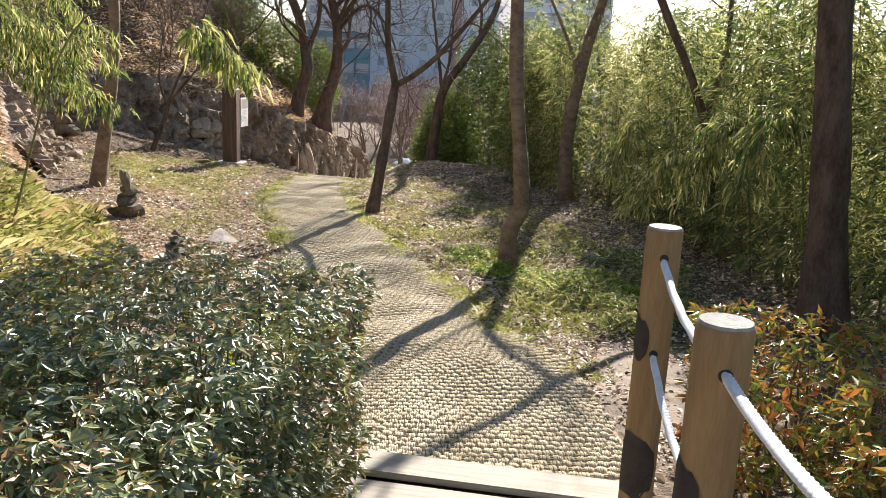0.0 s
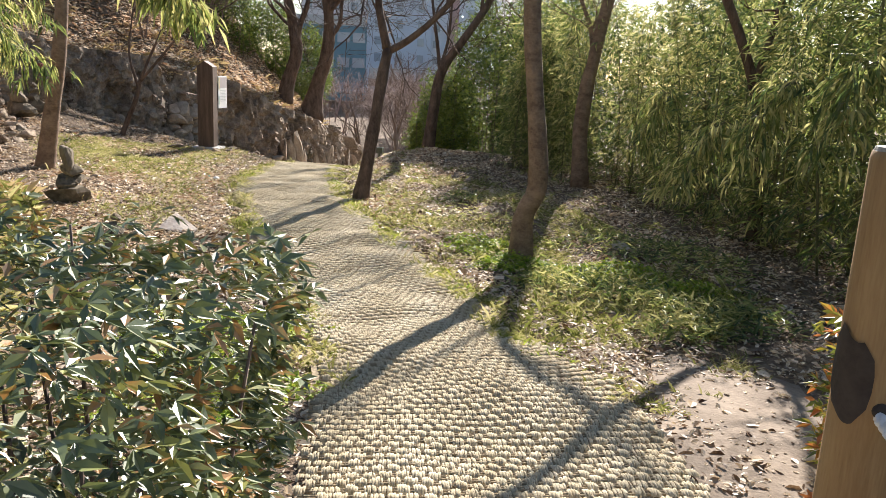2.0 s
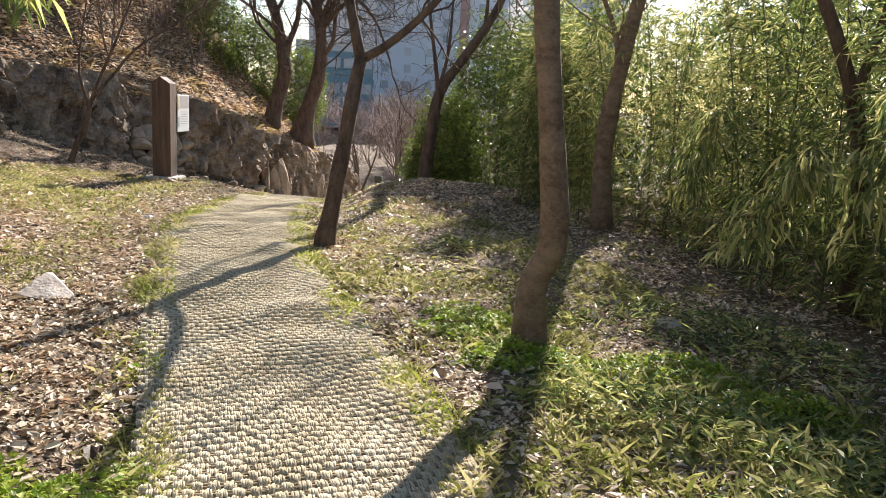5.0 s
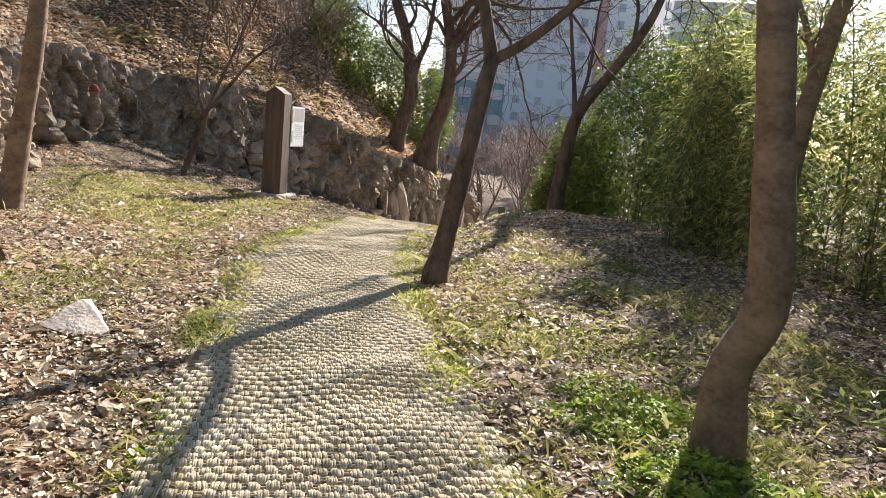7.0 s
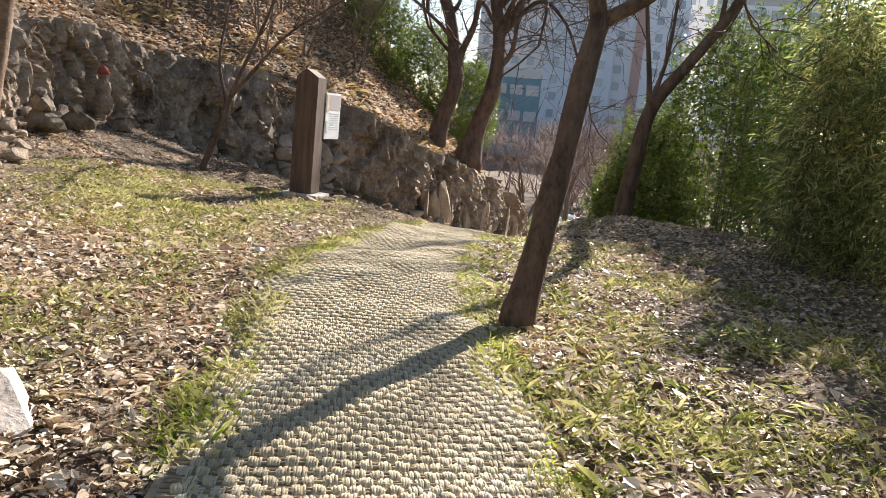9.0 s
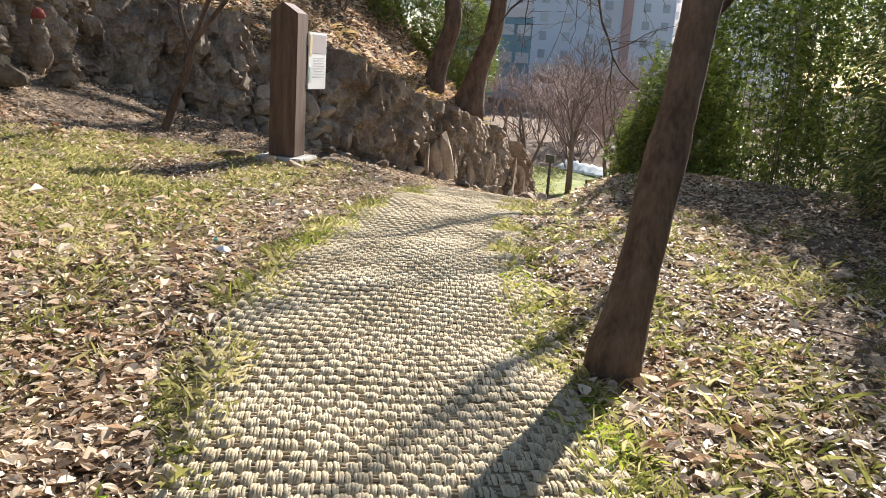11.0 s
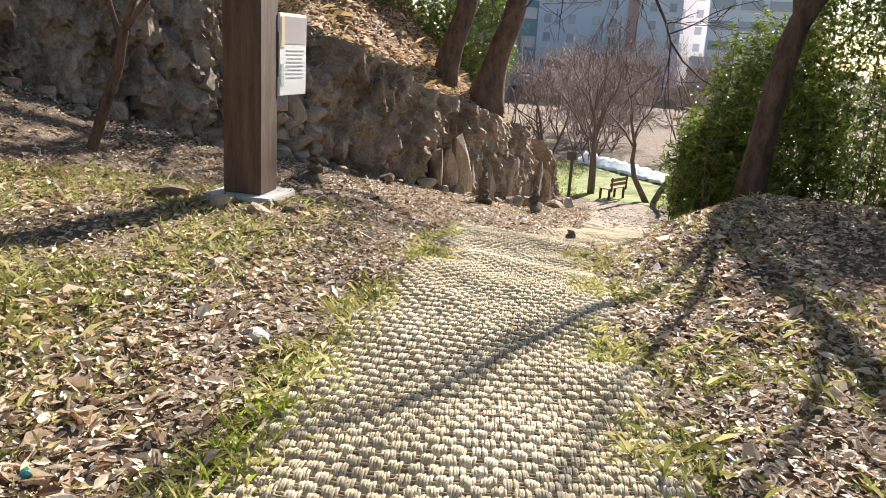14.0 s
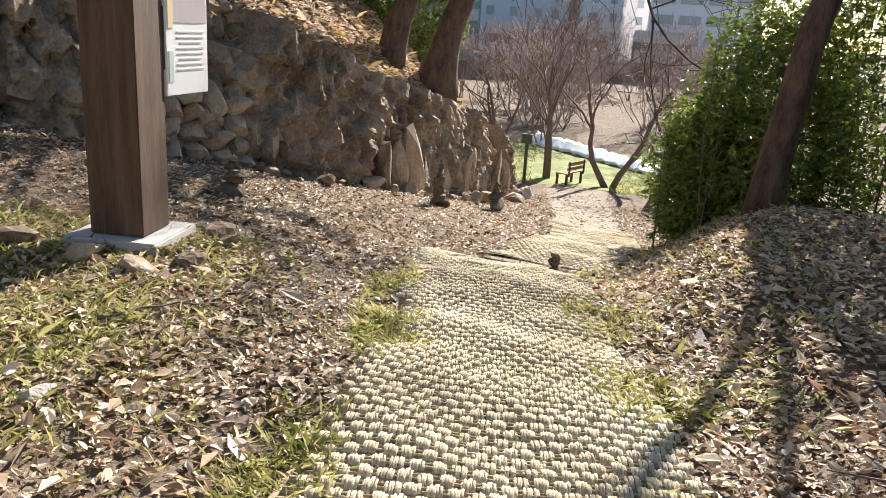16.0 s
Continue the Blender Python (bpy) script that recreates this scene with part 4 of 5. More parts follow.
bush("bare_tree", 21, -9.2, 42.2, 6.4, 3, "slender bare tree with twin trunks on the lawn", M_TWIG, 4, .25, "bare trees on the lawn", r=.1)
bush("bare_tree", 22, -7.0, 41.6, 5.4, 2, "slender bare tree beside the bench", M_TWIG, 4, .3, "bare trees on the lawn", r=.12)
bush("bare_tree", 23, -11.2, 42.5, 5.6, 3, "slender bare tree behind the rock outcrop", M_TWIG, 4, .25, "bare trees on the lawn", r=.09)
bush("bare_tree", 24, -5.6, 37.5, 4.6, 2, "bare young tree beside the earth path", M_TWIG, 4, .3, "bare trees on the lawn", r=.08)
def shrub_field(seed, spots, models, height, mat, label, group, r):
    protos = [bush("bare_shrub", seed + k, *spots[k], height, 3, label, mat, 3, .42, group, r=r) for k in range(models)]
    rg_ = random.Random(seed)
    for k, (x, y) in enumerate(spots):
        b = protos[k] if k < models else copy_thing(rg_.choice(protos), pose(0, 0, 0))
        s = rg_.uniform(.75, 1.25)
        b.matrix_basis = pose(x, y, float(gz(x, y)), 0, 0, rg_.uniform(0, 360)) @ Matrix.Diagonal((s, s, s * rg_.uniform(.9, 1.1), 1))


rg_ = random.Random(77)
shrub_field(500, [(rg_.uniform(-14, 3), rg_.uniform(48.5, 62)) for _ in range(22)], 4, 4.4, M_TWIG_RED, "dense leafless reddish shrub in the hollow", "leafless shrubs in the hollow", .035)
shrub_field(800, [(-(d_ * math.sin(radians(a_))), d_ * math.cos(radians(a_))) for a_, d_ in [(rg_.uniform(-6, 26), rg_.uniform(64, 88)) for _ in range(34)]], 3, 5.6, M_TWIG_RED, "distant leafless reddish tree below the towers", "distant leafless trees", .05)
shrub_field(600, [(-15.6, 19.5), (-17, 24), (-14.5, 25), (-13.6, 28), (-18.5, 27.5), (-16.5, 31), (-20, 22), (-21, 30), (-14.8, 33), (-19, 35), (-12.8, 25.5), (-17.8, 17), (-23, 25), (-15, 29.6), (-24, 34), (-21, 18), (-14.6, 22.6), (-13.0, 24.0), (-15.4, 26.6), (-12.4, 27.6), (-16.6, 21.6), (-13.4, 30.6), (-18.4, 30), (-15.2, 24.2), (-14.0, 26.2), (-16.2, 25.6), (-15.0, 27.8), (-17.2, 29), (-18.2, 25.6), (-19.4, 29)], 4, 4.0, M_TWIG, "thin leafless shrub on the leafy slope", "leafless shrubs on the slope", .03)


# ---- leafy plants ----
def spray(rg, tips, dirs, n, size, droop, template=BLADE, fan=1.0):
    """Leaves fanned at branch tips; returns arrays."""
    tips, dirs = np.repeat(tips, n, 0), np.repeat(dirs, n, 0)
    m = len(tips)
    yaw = np.arctan2(-dirs[:, 0], dirs[:, 1]) + rg.normal(0, .75 * fan, m)
    pitch = np.arcsin(np.clip(dirs[:, 2], -1, 1)) * .4 - droop + rg.normal(0, .4, m)
    R = rots(yaw, pitch, rg.normal(0, .6, m))
    pos = tips + rg.normal(0, .035, (m, 3))
    s = size * rg.uniform(.65, 1.25, m)
    return scatter(template[0], template[1], pos, R, s[:, None])


def bamboo_meshes(seed, height, nodes, per, leaves, size, lean=.25, low=.02):
    rg = np.random.default_rng(seed)
    d = rg.normal(0, lean, 2)
    P = np.array([(d[0] * u * u * height * .5, d[1] * u * u * height * .5, height * u - .25 * height * u ** 4 * np.hypot(*d)) for u in np.linspace(0, 1, 14)])
    culm = [tube(P, np.linspace(.013, .004, 14), 5)]
    tips, dirs = [], []
    for u in np.linspace(low, 1, nodes):
        p = np.array([np.interp(u, np.linspace(0, 1, 14), P[:, c]) for c in range(3)])
        for _ in range(per):
            a = rg.uniform(0, 6.283)
            e = np.array([math.cos(a), math.sin(a), rg.uniform(.1, .8)])
            L = height * .14 * rg.uniform(.6, 1.4) * (1.15 - .5 * u)
            tip = p + e * L
            tip[2] -= .1 * L
            culm.append(tube(np.array([p, tip]), [.004, .0015], 3))
            for w_ in (.55, 1.0):
                tips.append(p + (tip - p) * w_)
                dirs.append(e / np.linalg.norm(e))
    V, F = join(culm)
    LV, LF = spray(rg, np.array(tips), np.array(dirs), leaves, size, .55)
    return mesh_from("culm", V, F, M_CULM), mesh_from("foliage", LV, LF, M_BAMBOO, False)


def plant(name, meshes, names, at, label, category, group):
    t = thing(name, at, label, category, group)
    for me, n in zip(meshes, names):
        put(n, me, t)
    return t


BAMBOO = [plant("bamboo", bamboo_meshes(700 + k, 2.65 + .15 * k, 18, 5, 5, .135), ("culm", "foliage"), pose(30 + k, 12, -.8), "tall dense green bamboo with fine drooping leaves", "bamboo", "bamboo thicket") for k in range(6)]
FRONT = np.array([(-1.6, 20.6), (-1.7, 19.6), (-1.5, 18.6), (-.2, 17.4), (.8, 15.9), (1.6, 13.2), (2.1, 11.2), (2.7, 9.9), (3.5, 8.4), (4.2, 6.5), (4.6, 4.0), (5.0, 1.0)])
rg = random.Random(9)
arc = np.concatenate([[0], np.cumsum(np.linalg.norm(np.diff(FRONT, axis=0), axis=1))])
count = 0
for row in range(2):
    s = 0.0
    while s < arc[-1]:
        x, y = np.interp(s, arc, FRONT[:, 0]), np.interp(s, arc, FRONT[:, 1])
        x2, y2 = np.interp(s + .1, arc, FRONT[:, 0]), np.interp(s + .1, arc, FRONT[:, 1])
        t = np.array([x2 - x, y2 - y])
        t /= np.linalg.norm(t) + 1e-9
        nx, ny = -t[1], t[0]                     # into the thicket
        off = .35 + .7 * row + rg.uniform(-.25, .25)
        bx, by = x + nx * off + rg.uniform(-.15, .15), y + ny * off + rg.uniform(-.15, .15)
        if y > 1.0 and s < arc[-1] - .2:
            sc = rg.uniform(.8, 1.15) * np.interp(y, [5, 8, 13, 17, 18.5], [1.1, 1.22, 1.15, 1.0, 1.05]) * (1.04 + .14 * math.sin(s * 1.9 + row) + .07 * math.sin(s * 4.7))
            b = BAMBOO[count] if count < len(BAMBOO) else copy_thing(rg.choice(BAMBOO), pose(0, 0, 0))
            b.matrix_basis = pose(bx, by, float(gz(bx, by)) - .03, 0, 0, rg.uniform(0, 360)) @ Matrix.Diagonal((sc, sc, sc, 1))
            count += 1
        s += rg.uniform(.36, .56) * (1 + .15 * row)


def arching_bamboo(seed, base, tip, n_leaf, size, label, spread=.5, start=.45):
    rg = np.random.default_rng(seed)
    base, tip = np.array((*base, float(gz(*base)))), np.array(tip, float)
    top = (base + tip) / 2
    top[2] = max(base[2] + 1.2, tip[2] + .75)
    P = smooth_line([np.zeros(3), (top - base) * (.55, .55, .8), (top - base) + (tip - base) * (.12, .12, 0), tip - base], 18)
    t = thing("bamboo", Matrix.Translation(base), label, "bamboo", "arching bamboo")
    culm, tips, dirs = [tube(P, np.linspace(.015, .004, 18), 6)], [], []
    for u in np.linspace(start, 1, 12):
        p = np.array([np.interp(u, np.linspace(0, 1, 18), P[:, c]) for c in range(3)])
        for _ in range(4):
            e = rg.normal(0, 1, 3) * (1, 1, .4)
            e[2] -= .45
            e /= np.linalg.norm(e)
            q_ = p + e * spread * rg.uniform(.4, 1.0)
            culm.append(tube(np.array([p, (p + q_) / 2 + (0, 0, .05), q_]), [.004, .003, .0015], 3))
            for w_ in (.5, 1):
                tips.append(p + (q_ - p) * w_)
                dirs.append(e)
    V, F = join(culm)
    put("culm", mesh_from("culm", V, F, M_CULM), t)
    V, F = spray(rg, np.array(tips), np.array(dirs), n_leaf, size, .9)
    put("foliage", mesh_from("foliage", V, F, M_BAMBOO, False), t)


arching_bamboo(31, (-6.6, 8.3), (-3.8, 8.8, 1.45), 3, .25, "arching bamboo stem with long yellow-green leaves over the bank", .28, .82)
for k, (b, tp) in enumerate([((-9.2, 9.2), (-6.9, 10.8, .9)), ((-9.6, 8.6), (-6.7, 10.2, 1.5)), ((-9.0, 8.0), (-6.5, 9.4, 1.7)), ((-10, 10), (-7.5, 11.2, 1.0)), ((-8.6, 7.6), (-6.5, 8.6, 1.8)), ((-9.4, 9.0), (-7.2, 10.4, 1.4)), ((-9.3, 8.4), (-7.0, 9.6, 1.2)), ((-8.8, 9.4), (-6.4, 10.0, 1.9)), ((-9.0, 7.2), (-7.0, 8.4, 1.9))]):
    arching_bamboo(41 + k, b, tp, 6, .19, "arching bamboo with dense hanging leaves on the bank", .55, .5)
for k, (b, tp) in enumerate([((2.2, 11.9), (1.0, 11.4, -.2)), ((2.5, 10.6), (1.5, 10.3, .3)), ((2.9, 9.7), (1.9, 9.2, .5)), ((1.5, 14.0), (.7, 13.4, .1))]):
    arching_bamboo(61 + k, b, tp, 4, .2, "arching bamboo spray hanging out of the thicket", .32, .6)


def hedge(name, seed, boxes, n, leaf, mat, label, stems, twig=M_TWIG, category="hedge", round_=False, flat=.55):
    """A clipped or loose shrub: leaflets on the skin and inside of rounded boxes (x0, x1, y0, y1, z0, z1)."""
    rg = np.random.default_rng(seed)
    bx = boxes[0]
    o = np.array([(bx[0] + bx[1]) / 2, (bx[2] + bx[3]) / 2, bx[4]])
    t = thing(name, Matrix.Translation(o), label, category)
    LV, sticks = [], []
    for (x0, x1, y0, y1, z0, z1) in boxes:
        m = int(n / len(boxes))
        p = rg.uniform(-1, 1, (m, 3))
        p /= np.maximum(np.abs(p).max(1), 1e-6)[:, None] ** (rg.random(m) < .72)[:, None]      # most on the skin
        if round_:
            p = rg.normal(0, 1, (m, 3))
            p /= np.linalg.norm(p, axis=1)[:, None]
            p *= (rg.random(m) ** .22)[:, None]
            p[:, 2] = np.where(p[:, 2] < 0, -np.abs(p[:, 2]) ** .8, p[:, 2])
        p *= (1 - .12 * (np.abs(p[:, :1] * p[:, 1:2]) ** 3))
        c, h = np.array([(x0 + x1) / 2, (y0 + y1) / 2, (z0 + z1) / 2]), np.array([(x1 - x0) / 2, (y1 - y0) / 2, (z1 - z0) / 2])
        bumpy = 1 + (.22 if round_ else .10) * ripple(p[:, 0] * h[0] * 2, p[:, 1] * h[1] * 2 + p[:, 2], .7, seed)[:, None] + rg.normal(0, .035, (m, 1))
        if round_:
            bumpy = bumpy + (.16 * ripple(p[:, 0] * 3.1 + p[:, 2] * 2.0, p[:, 1] * 3.1 - p[:, 2] * 1.3, 2.2, seed * 1.3) + .10 * (rg.random(m) < .12) * rg.random(m))[:, None]
        pos = c + p * h * bumpy
        nrm = p ** 5
        nrm[:, 2] += .35
        yaw = np.arctan2(-nrm[:, 0], nrm[:, 1]) + rg.normal(0, .8, m)
        R = rots(yaw, rg.normal(-.1, flat, m), rg.normal(0, flat, m))
        # three to five leaflets a spray
        for k in range(4):
            a = (k - 1.5) * .75
            R2 = R @ rots(a + rg.normal(0, .22, m), rg.normal(-.1, .2, m), rg.normal(0, .3, m))
            LV.append(scatter(LANCE2[0], LANCE2[1], pos - o, R2, (leaf * rg.uniform(.7, 1.25, m) * (1.15 if k in (1, 2) else .85))[:, None]))
        for _ in range(int(stems / len(boxes))):
            x, y = rg.uniform(x0 + .1, x1 - .05), rg.uniform(y0 + .05, y1 - .05)
            q_ = np.array([x + rg.normal(0, .08), y + rg.normal(0, .08), z1 + rg.normal(-.08, .06)])
            sticks.append(tube(np.array([(x, y, float(gz(x, y)) - .05), ((x + q_[0]) / 2 + rg.normal(0, .03), (y + q_[1]) / 2, (z0 + z1) / 2), q_]) - o, [.009, .007, .003], 5))
    V, F = join(LV)
    put("foliage", mesh_from("foliage", V, F, mat, False), t, kind="stuff")
    V, F = join(sticks)
    put("stem_thicket", mesh_from("stem_thicket", V, F, twig), t, "bare brown stems", kind="stuff")


hedge("hedge", 71, [(-2.3, -.92, .7, 2.2, -.6, .56), (-2.4, -.9, 2.1, 3.5, -.65, .57)], 27000, .043, M_NANDINA, "clipped nandina hedge with glossy dark leaves beside the deck", 100, flat=.32)
hedge("shrub", 72, [(.95, 2.2, 3.9, 5.6, -.75, .0), (1.3, 2.7, 2.4, 3.9, -.75, .15)], 3600, .07, M_NANDINA_Y, "loose nandina shrub with yellow and reddish leaves behind the rope", 60, category="shrub")
for k, b in enumerate([(-5.4, -3.7, 25.4, 27.6, -2.5, -.2), (-5.0, -3.0, 24.8, 26.8, -2.3, 1.1), (-3.9, -1.5, 24.0, 26.2, -1.8, 3.1), (-2.6, .2, 22.0, 24.6, -1.4, 3.0), (-1.6, 1.4, 20.2, 22.6, -1.3, 3.0)]):
    hedge("evergreen_shrub", 80 + k, [b], 8000, .088, M_EVERGREEN, "glossy evergreen shrub with sunlit yellow-green top", 20, category="shrub", round_=True)
for k, b in enumerate([(-14.2, -12.0, 28.8, 31.0, .9, 4.4), (-13.4, -11.2, 31.0, 33.2, .2, 3.5), (-15.8, -13.6, 30.2, 32.6, 2.0, 5.6), (-12.6, -10.6, 33.5, 36, -.6, 2.6)]):
    hedge("evergreen_shrub", 90 + k, [b], 5200, .10, M_EVERGREEN, "round evergreen shrub on the crest of the slope", 20, category="shrub", round_=True)
for k, (x, y, h) in enumerate([(2.8, 21.2, 3.3), (4.0, 18.6, 3.5), (5.2, 15.8, 2.6), (6.0, 13.0, 2.0), (6.8, 10.4, 1.7), (7.8, 7.6, 1.6), (8.6, 4.6, 1.4)]):
    hedge("evergreen_shrub", 140 + k, [(x - 1.7, x + 1.7, y - 1.7, y + 1.7, -1.2, h)], 4200, .13, M_EVERGREEN, "dark evergreen shrub behind the bamboo", 20, category="shrub", round_=True)


# ---- litter, grass and ground cover ----
rg = np.random.default_rng(11)


def spread_points(n, x0, x1, y0, y1, keep):
    x, y = rg.uniform(x0, x1, n), rg.uniform(y0, y1, n)
    k = rg.random(n) < keep(x, y)
    return x[k], y[k]


def leaf_litter(n, x0, x1, y0, y1, keep, size, mat, label, shape=LEAF):
    x, y = spread_points(n, x0, x1, y0, y1, keep)
    m = len(x)
    R = rots(rg.uniform(0, 6.283, m), rg.normal(0, .32, m), rg.normal(0, .32, m))
    s = size * rg.lognormal(0, .38, m)
    V, F = scatter(shape[0], shape[1], np.column_stack([x, y, gz(x, y) + rg.uniform(.004, .03, m)]), R, np.stack([s * rg.uniform(.6, 1.1, m), s, s * rg.uniform(.5, 2.0, m)], -1))
    put("leaf_litter", mesh_from("leaf_litter", V, F, mat, False), label=label, category="leaves", kind="stuff")


def off_path(x, y):
    return np.minimum(mat_side(x, y), path_side(x, y) + .2)


def lawn_mask(x, y):
    """1 where grass grows on the flat."""
    s = foot_distance(x, y)[0]
    left = smoothstep(.3, 1.6, -x - np.interp(y, [6, 10, 14, 19], [2.0, 4.0, 5.5, 6.8])) * smoothstep(-.1, .45, ripple(x, y, 4.2, 1.5) + .55) * smoothstep(.6, 2.2, -s) * (y > 6) * (y < 19.5)
    right = smoothstep(-.35, .35, ripple(x, y, 2.3, 3.0)) * (x > np.interp(y, MATR[:, 1], MATR[:, 0])) * (x < np.interp(y, [8, 12, 15, 18], [1.2, .6, -.6, -2.2])) * (y > 6.5) * (y < 18.5)
    edge = np.exp(-(off_path(x, y) / .2) ** 2) * smoothstep(-.5, .3, ripple(x, y, 1.7, 5.0)) * 1.8
    bank = smoothstep(-.2, 1.0, s) * (y < 11.5) * .9
    return np.clip(np.maximum.reduce([left * .8, right * np.interp(y, [11, 15], [.85, .4]), edge, bank]), 0, 1.3)


def near_keep(x, y):
    s = foot_distance(x, y)[0]
    k = (off_path(x, y) > -.02) * (s < 1.0) * (1 - .72 * np.clip(lawn_mask(x, y), 0, 1)) * (.45 + .55 * smoothstep(-.4, .5, ripple(x, y, 1.9, 7.0)))
    worn = smoothstep(1.3, .5, np.hypot((x - .75) / .8, (y - 6) / 1.9))
    return k * (1 - .6 * worn) * np.interp(y, [3, 6, 12, 18, 24], [.6, 1, 1, .85, .7])


leaf_litter(330000, -8.6, 1.2, 4.3, 22, lambda x, y: near_keep(x, y) * (off_path(x, y) < 1.7), .036, M_LITTER, "pale dry curled leaves covering the ground beside the mat", LEAF6)
leaf_litter(45000, -8.6, 1.2, 4.3, 22, lambda x, y: near_keep(x, y) * (off_path(x, y) < 1.7), .055, M_LITTER, "larger dry leaves lying on the litter", LEAF6)
leaf_litter(260000, -13.5, 3.2, 4.3, 24, lambda x, y: near_keep(x, y) * (off_path(x, y) >= 1.7), .045, M_LITTER, "pale dry leaves under the trees")
leaf_litter(40000, -13, -2.5, 8, 22, lambda x, y: (off_path(x, y) > .2) * (foot_distance(x, y)[0] < .6) * smoothstep(-.2, .4, ripple(x, y, 5, 9.0)), .062, M_LITTER_RED, "russet fallen leaves on the grass")
leaf_litter(190000, -27, -8, 11, 40, lambda x, y: (foot_distance(x, y)[0] > .1) * 1.0, .12, M_LITTER_RED, "brown fallen leaves covering the steep slope")
leaf_litter(26000, -8.4, -3.2, 8.6, 14, lambda x, y: (off_path(x, y) > .35) * (foot_distance(x, y)[0] < 0) * smoothstep(-.5, .3, ripple(x, y, 2.6, 4.0)), .042, M_LITTER_RED, "drift of orange-brown leaves beside the cairns", LEAF6)
leaf_litter(5000, -9, -2, 5, 13, lambda x, y: (foot_distance(x, y)[0] > -.2) * 1.0, .08, M_LITTER, "dry leaves on the grassy bank")
leaf_litter(70000, -10, -2.5, 20, 38, lambda x, y: (path_side(x, y) > 0) * (mat_side(x, y) > 0) * (foot_distance(x, y)[0] < .5) * .8, .052, M_LITTER, "dry leaves and chips on the stony slope")
leaf_litter(5000, -9, -4, 21, 41, lambda x, y: (path_side(x, y) < .1) * 1.0, .06, M_LITTER, "scattered leaves on the earth path")
# a few leaves blown onto the mat
leaf_litter(500, -7, 1, 4.3, 21, lambda x, y: (mat_side(x, y) < 0) * .35, .05, M_LITTER, "a few dry leaves blown onto the coir mat")


def grass_patch(n, x0, x1, y0, y1, keep, height, mat, label, clump=5, lean=.3, width=1.0):
    x, y = spread_points(n, x0, x1, y0, y1, keep)
    x, y = np.repeat(x, clump) + rg.normal(0, .022, len(x) * clump), np.repeat(y, clump) + rg.normal(0, .022, len(y) * clump)
    m = len(x)
    s = height * rg.lognormal(0, .35, m)
    R = rots(rg.uniform(0, 6.283, m), rg.normal(-lean, .35, m), rg.normal(0, .2, m))
    V, F = scatter(GRASS[0], GRASS[1], np.column_stack([x, y, gz(x, y) - .004 + .02 * (mat_side(x, y) < 0)]), R, np.stack([np.clip(s, .05, .3) * .85 * width, s, s], -1))
    put("grass", mesh_from("grass", V, F, mat, False), label=label, category="grass", kind="stuff")


grass_patch(100000, -10.8, 2.5, 6, 20, lambda x, y: lawn_mask(x, y) * (off_path(x, y) > -.2) * .7, .06, M_GRASS, "short patchy winter grass beside the mat", 9, .6, .6)
grass_patch(30000, -6.5, .8, 7, 16, lambda x, y: np.exp(-((off_path(x, y) - .02) / .13) ** 2) * smoothstep(-.35, .2, ripple(x, y, 2.1, 8.0)), .045, M_COVER, "bright green grass creeping over the mat's edges", 8, .6, .7)
grass_patch(900, -4.5, 1.5, 8.5, 18, lambda x, y: (x > np.interp(y, MATR[:, 1], MATR[:, 0]) + .2) * .5, .09, M_GRASS, "scattered brighter grass tussocks under the trees", 14, .75, .6)
grass_patch(16000, -8, -2.4, .5, 11.5, lambda x, y: (foot_distance(x, y)[0] > -.4) * .95, .17, M_GRASS, "long lush grass hanging down the bank", 6, .8)
grass_patch(3000, -8, -2.4, .5, 11.5, lambda x, y: (foot_distance(x, y)[0] > -.4) * .8, .2, M_STRAW, "dry straw-coloured grass on the bank", 6, .8)
grass_patch(2600, -17, -8.2, 21, 35, lambda x, y: (foot_distance(x, y)[0] > .35) * (foot_distance(x, y)[0] < 2.2) * smoothstep(-.3, .4, ripple(x, y, 2.1, 3.0)), .24, M_STRAW, "dry golden grass along the cliff's brow", 7, .9)
grass_patch(900, -6.0, -4.0, 19, 25, lambda x, y: (off_path(x, y) > .05) * .6, .07, M_GRASS, "sparse weeds at the mat's end", 7, .5)
grass_patch(4000, -14, -3.5, 40.5, 50, lambda x, y: (path_side(x, y) > .1) * 1.0, .12, M_GRASS, "tufts of bright grass on the lawn", 4, .3, 1.6)


def cover_patch(seed, cx, cy, rx, ry, n, size, label, mat=M_COVER, height=.1):
    r = np.random.default_rng(seed)
    a, q_ = r.uniform(0, 6.283, n), np.sqrt(r.random(n))
    wob = 1 + .22 * np.sin(3 * a + seed) + .12 * np.sin(7 * a)
    x, y = cx + rx * q_ * wob * np.cos(a), cy + ry * q_ * wob * np.sin(a)
    z = gz(x, y) + 1.3 * height * (1 - q_ ** 2) * np.clip(.55 + .6 * ripple(x, y, .34, seed), .1, 1.2) * r.uniform(.3, 1.1, n) + .012
    R = rots(r.uniform(0, 6.283, n), r.normal(.2, .4, n), r.normal(0, .4, n))
    TT = BLADE if mat is M_BAMBOO else LANCE
    V, F = scatter(TT[0], TT[1], np.column_stack([x, y, z]), R, (size * r.uniform(.6, 1.3, n))[:, None] * np.array([1.5, 1, 1]))
    put("ground_cover", mesh_from("ground_cover", V, F, mat, False), label=label, category="plants", kind="stuff")


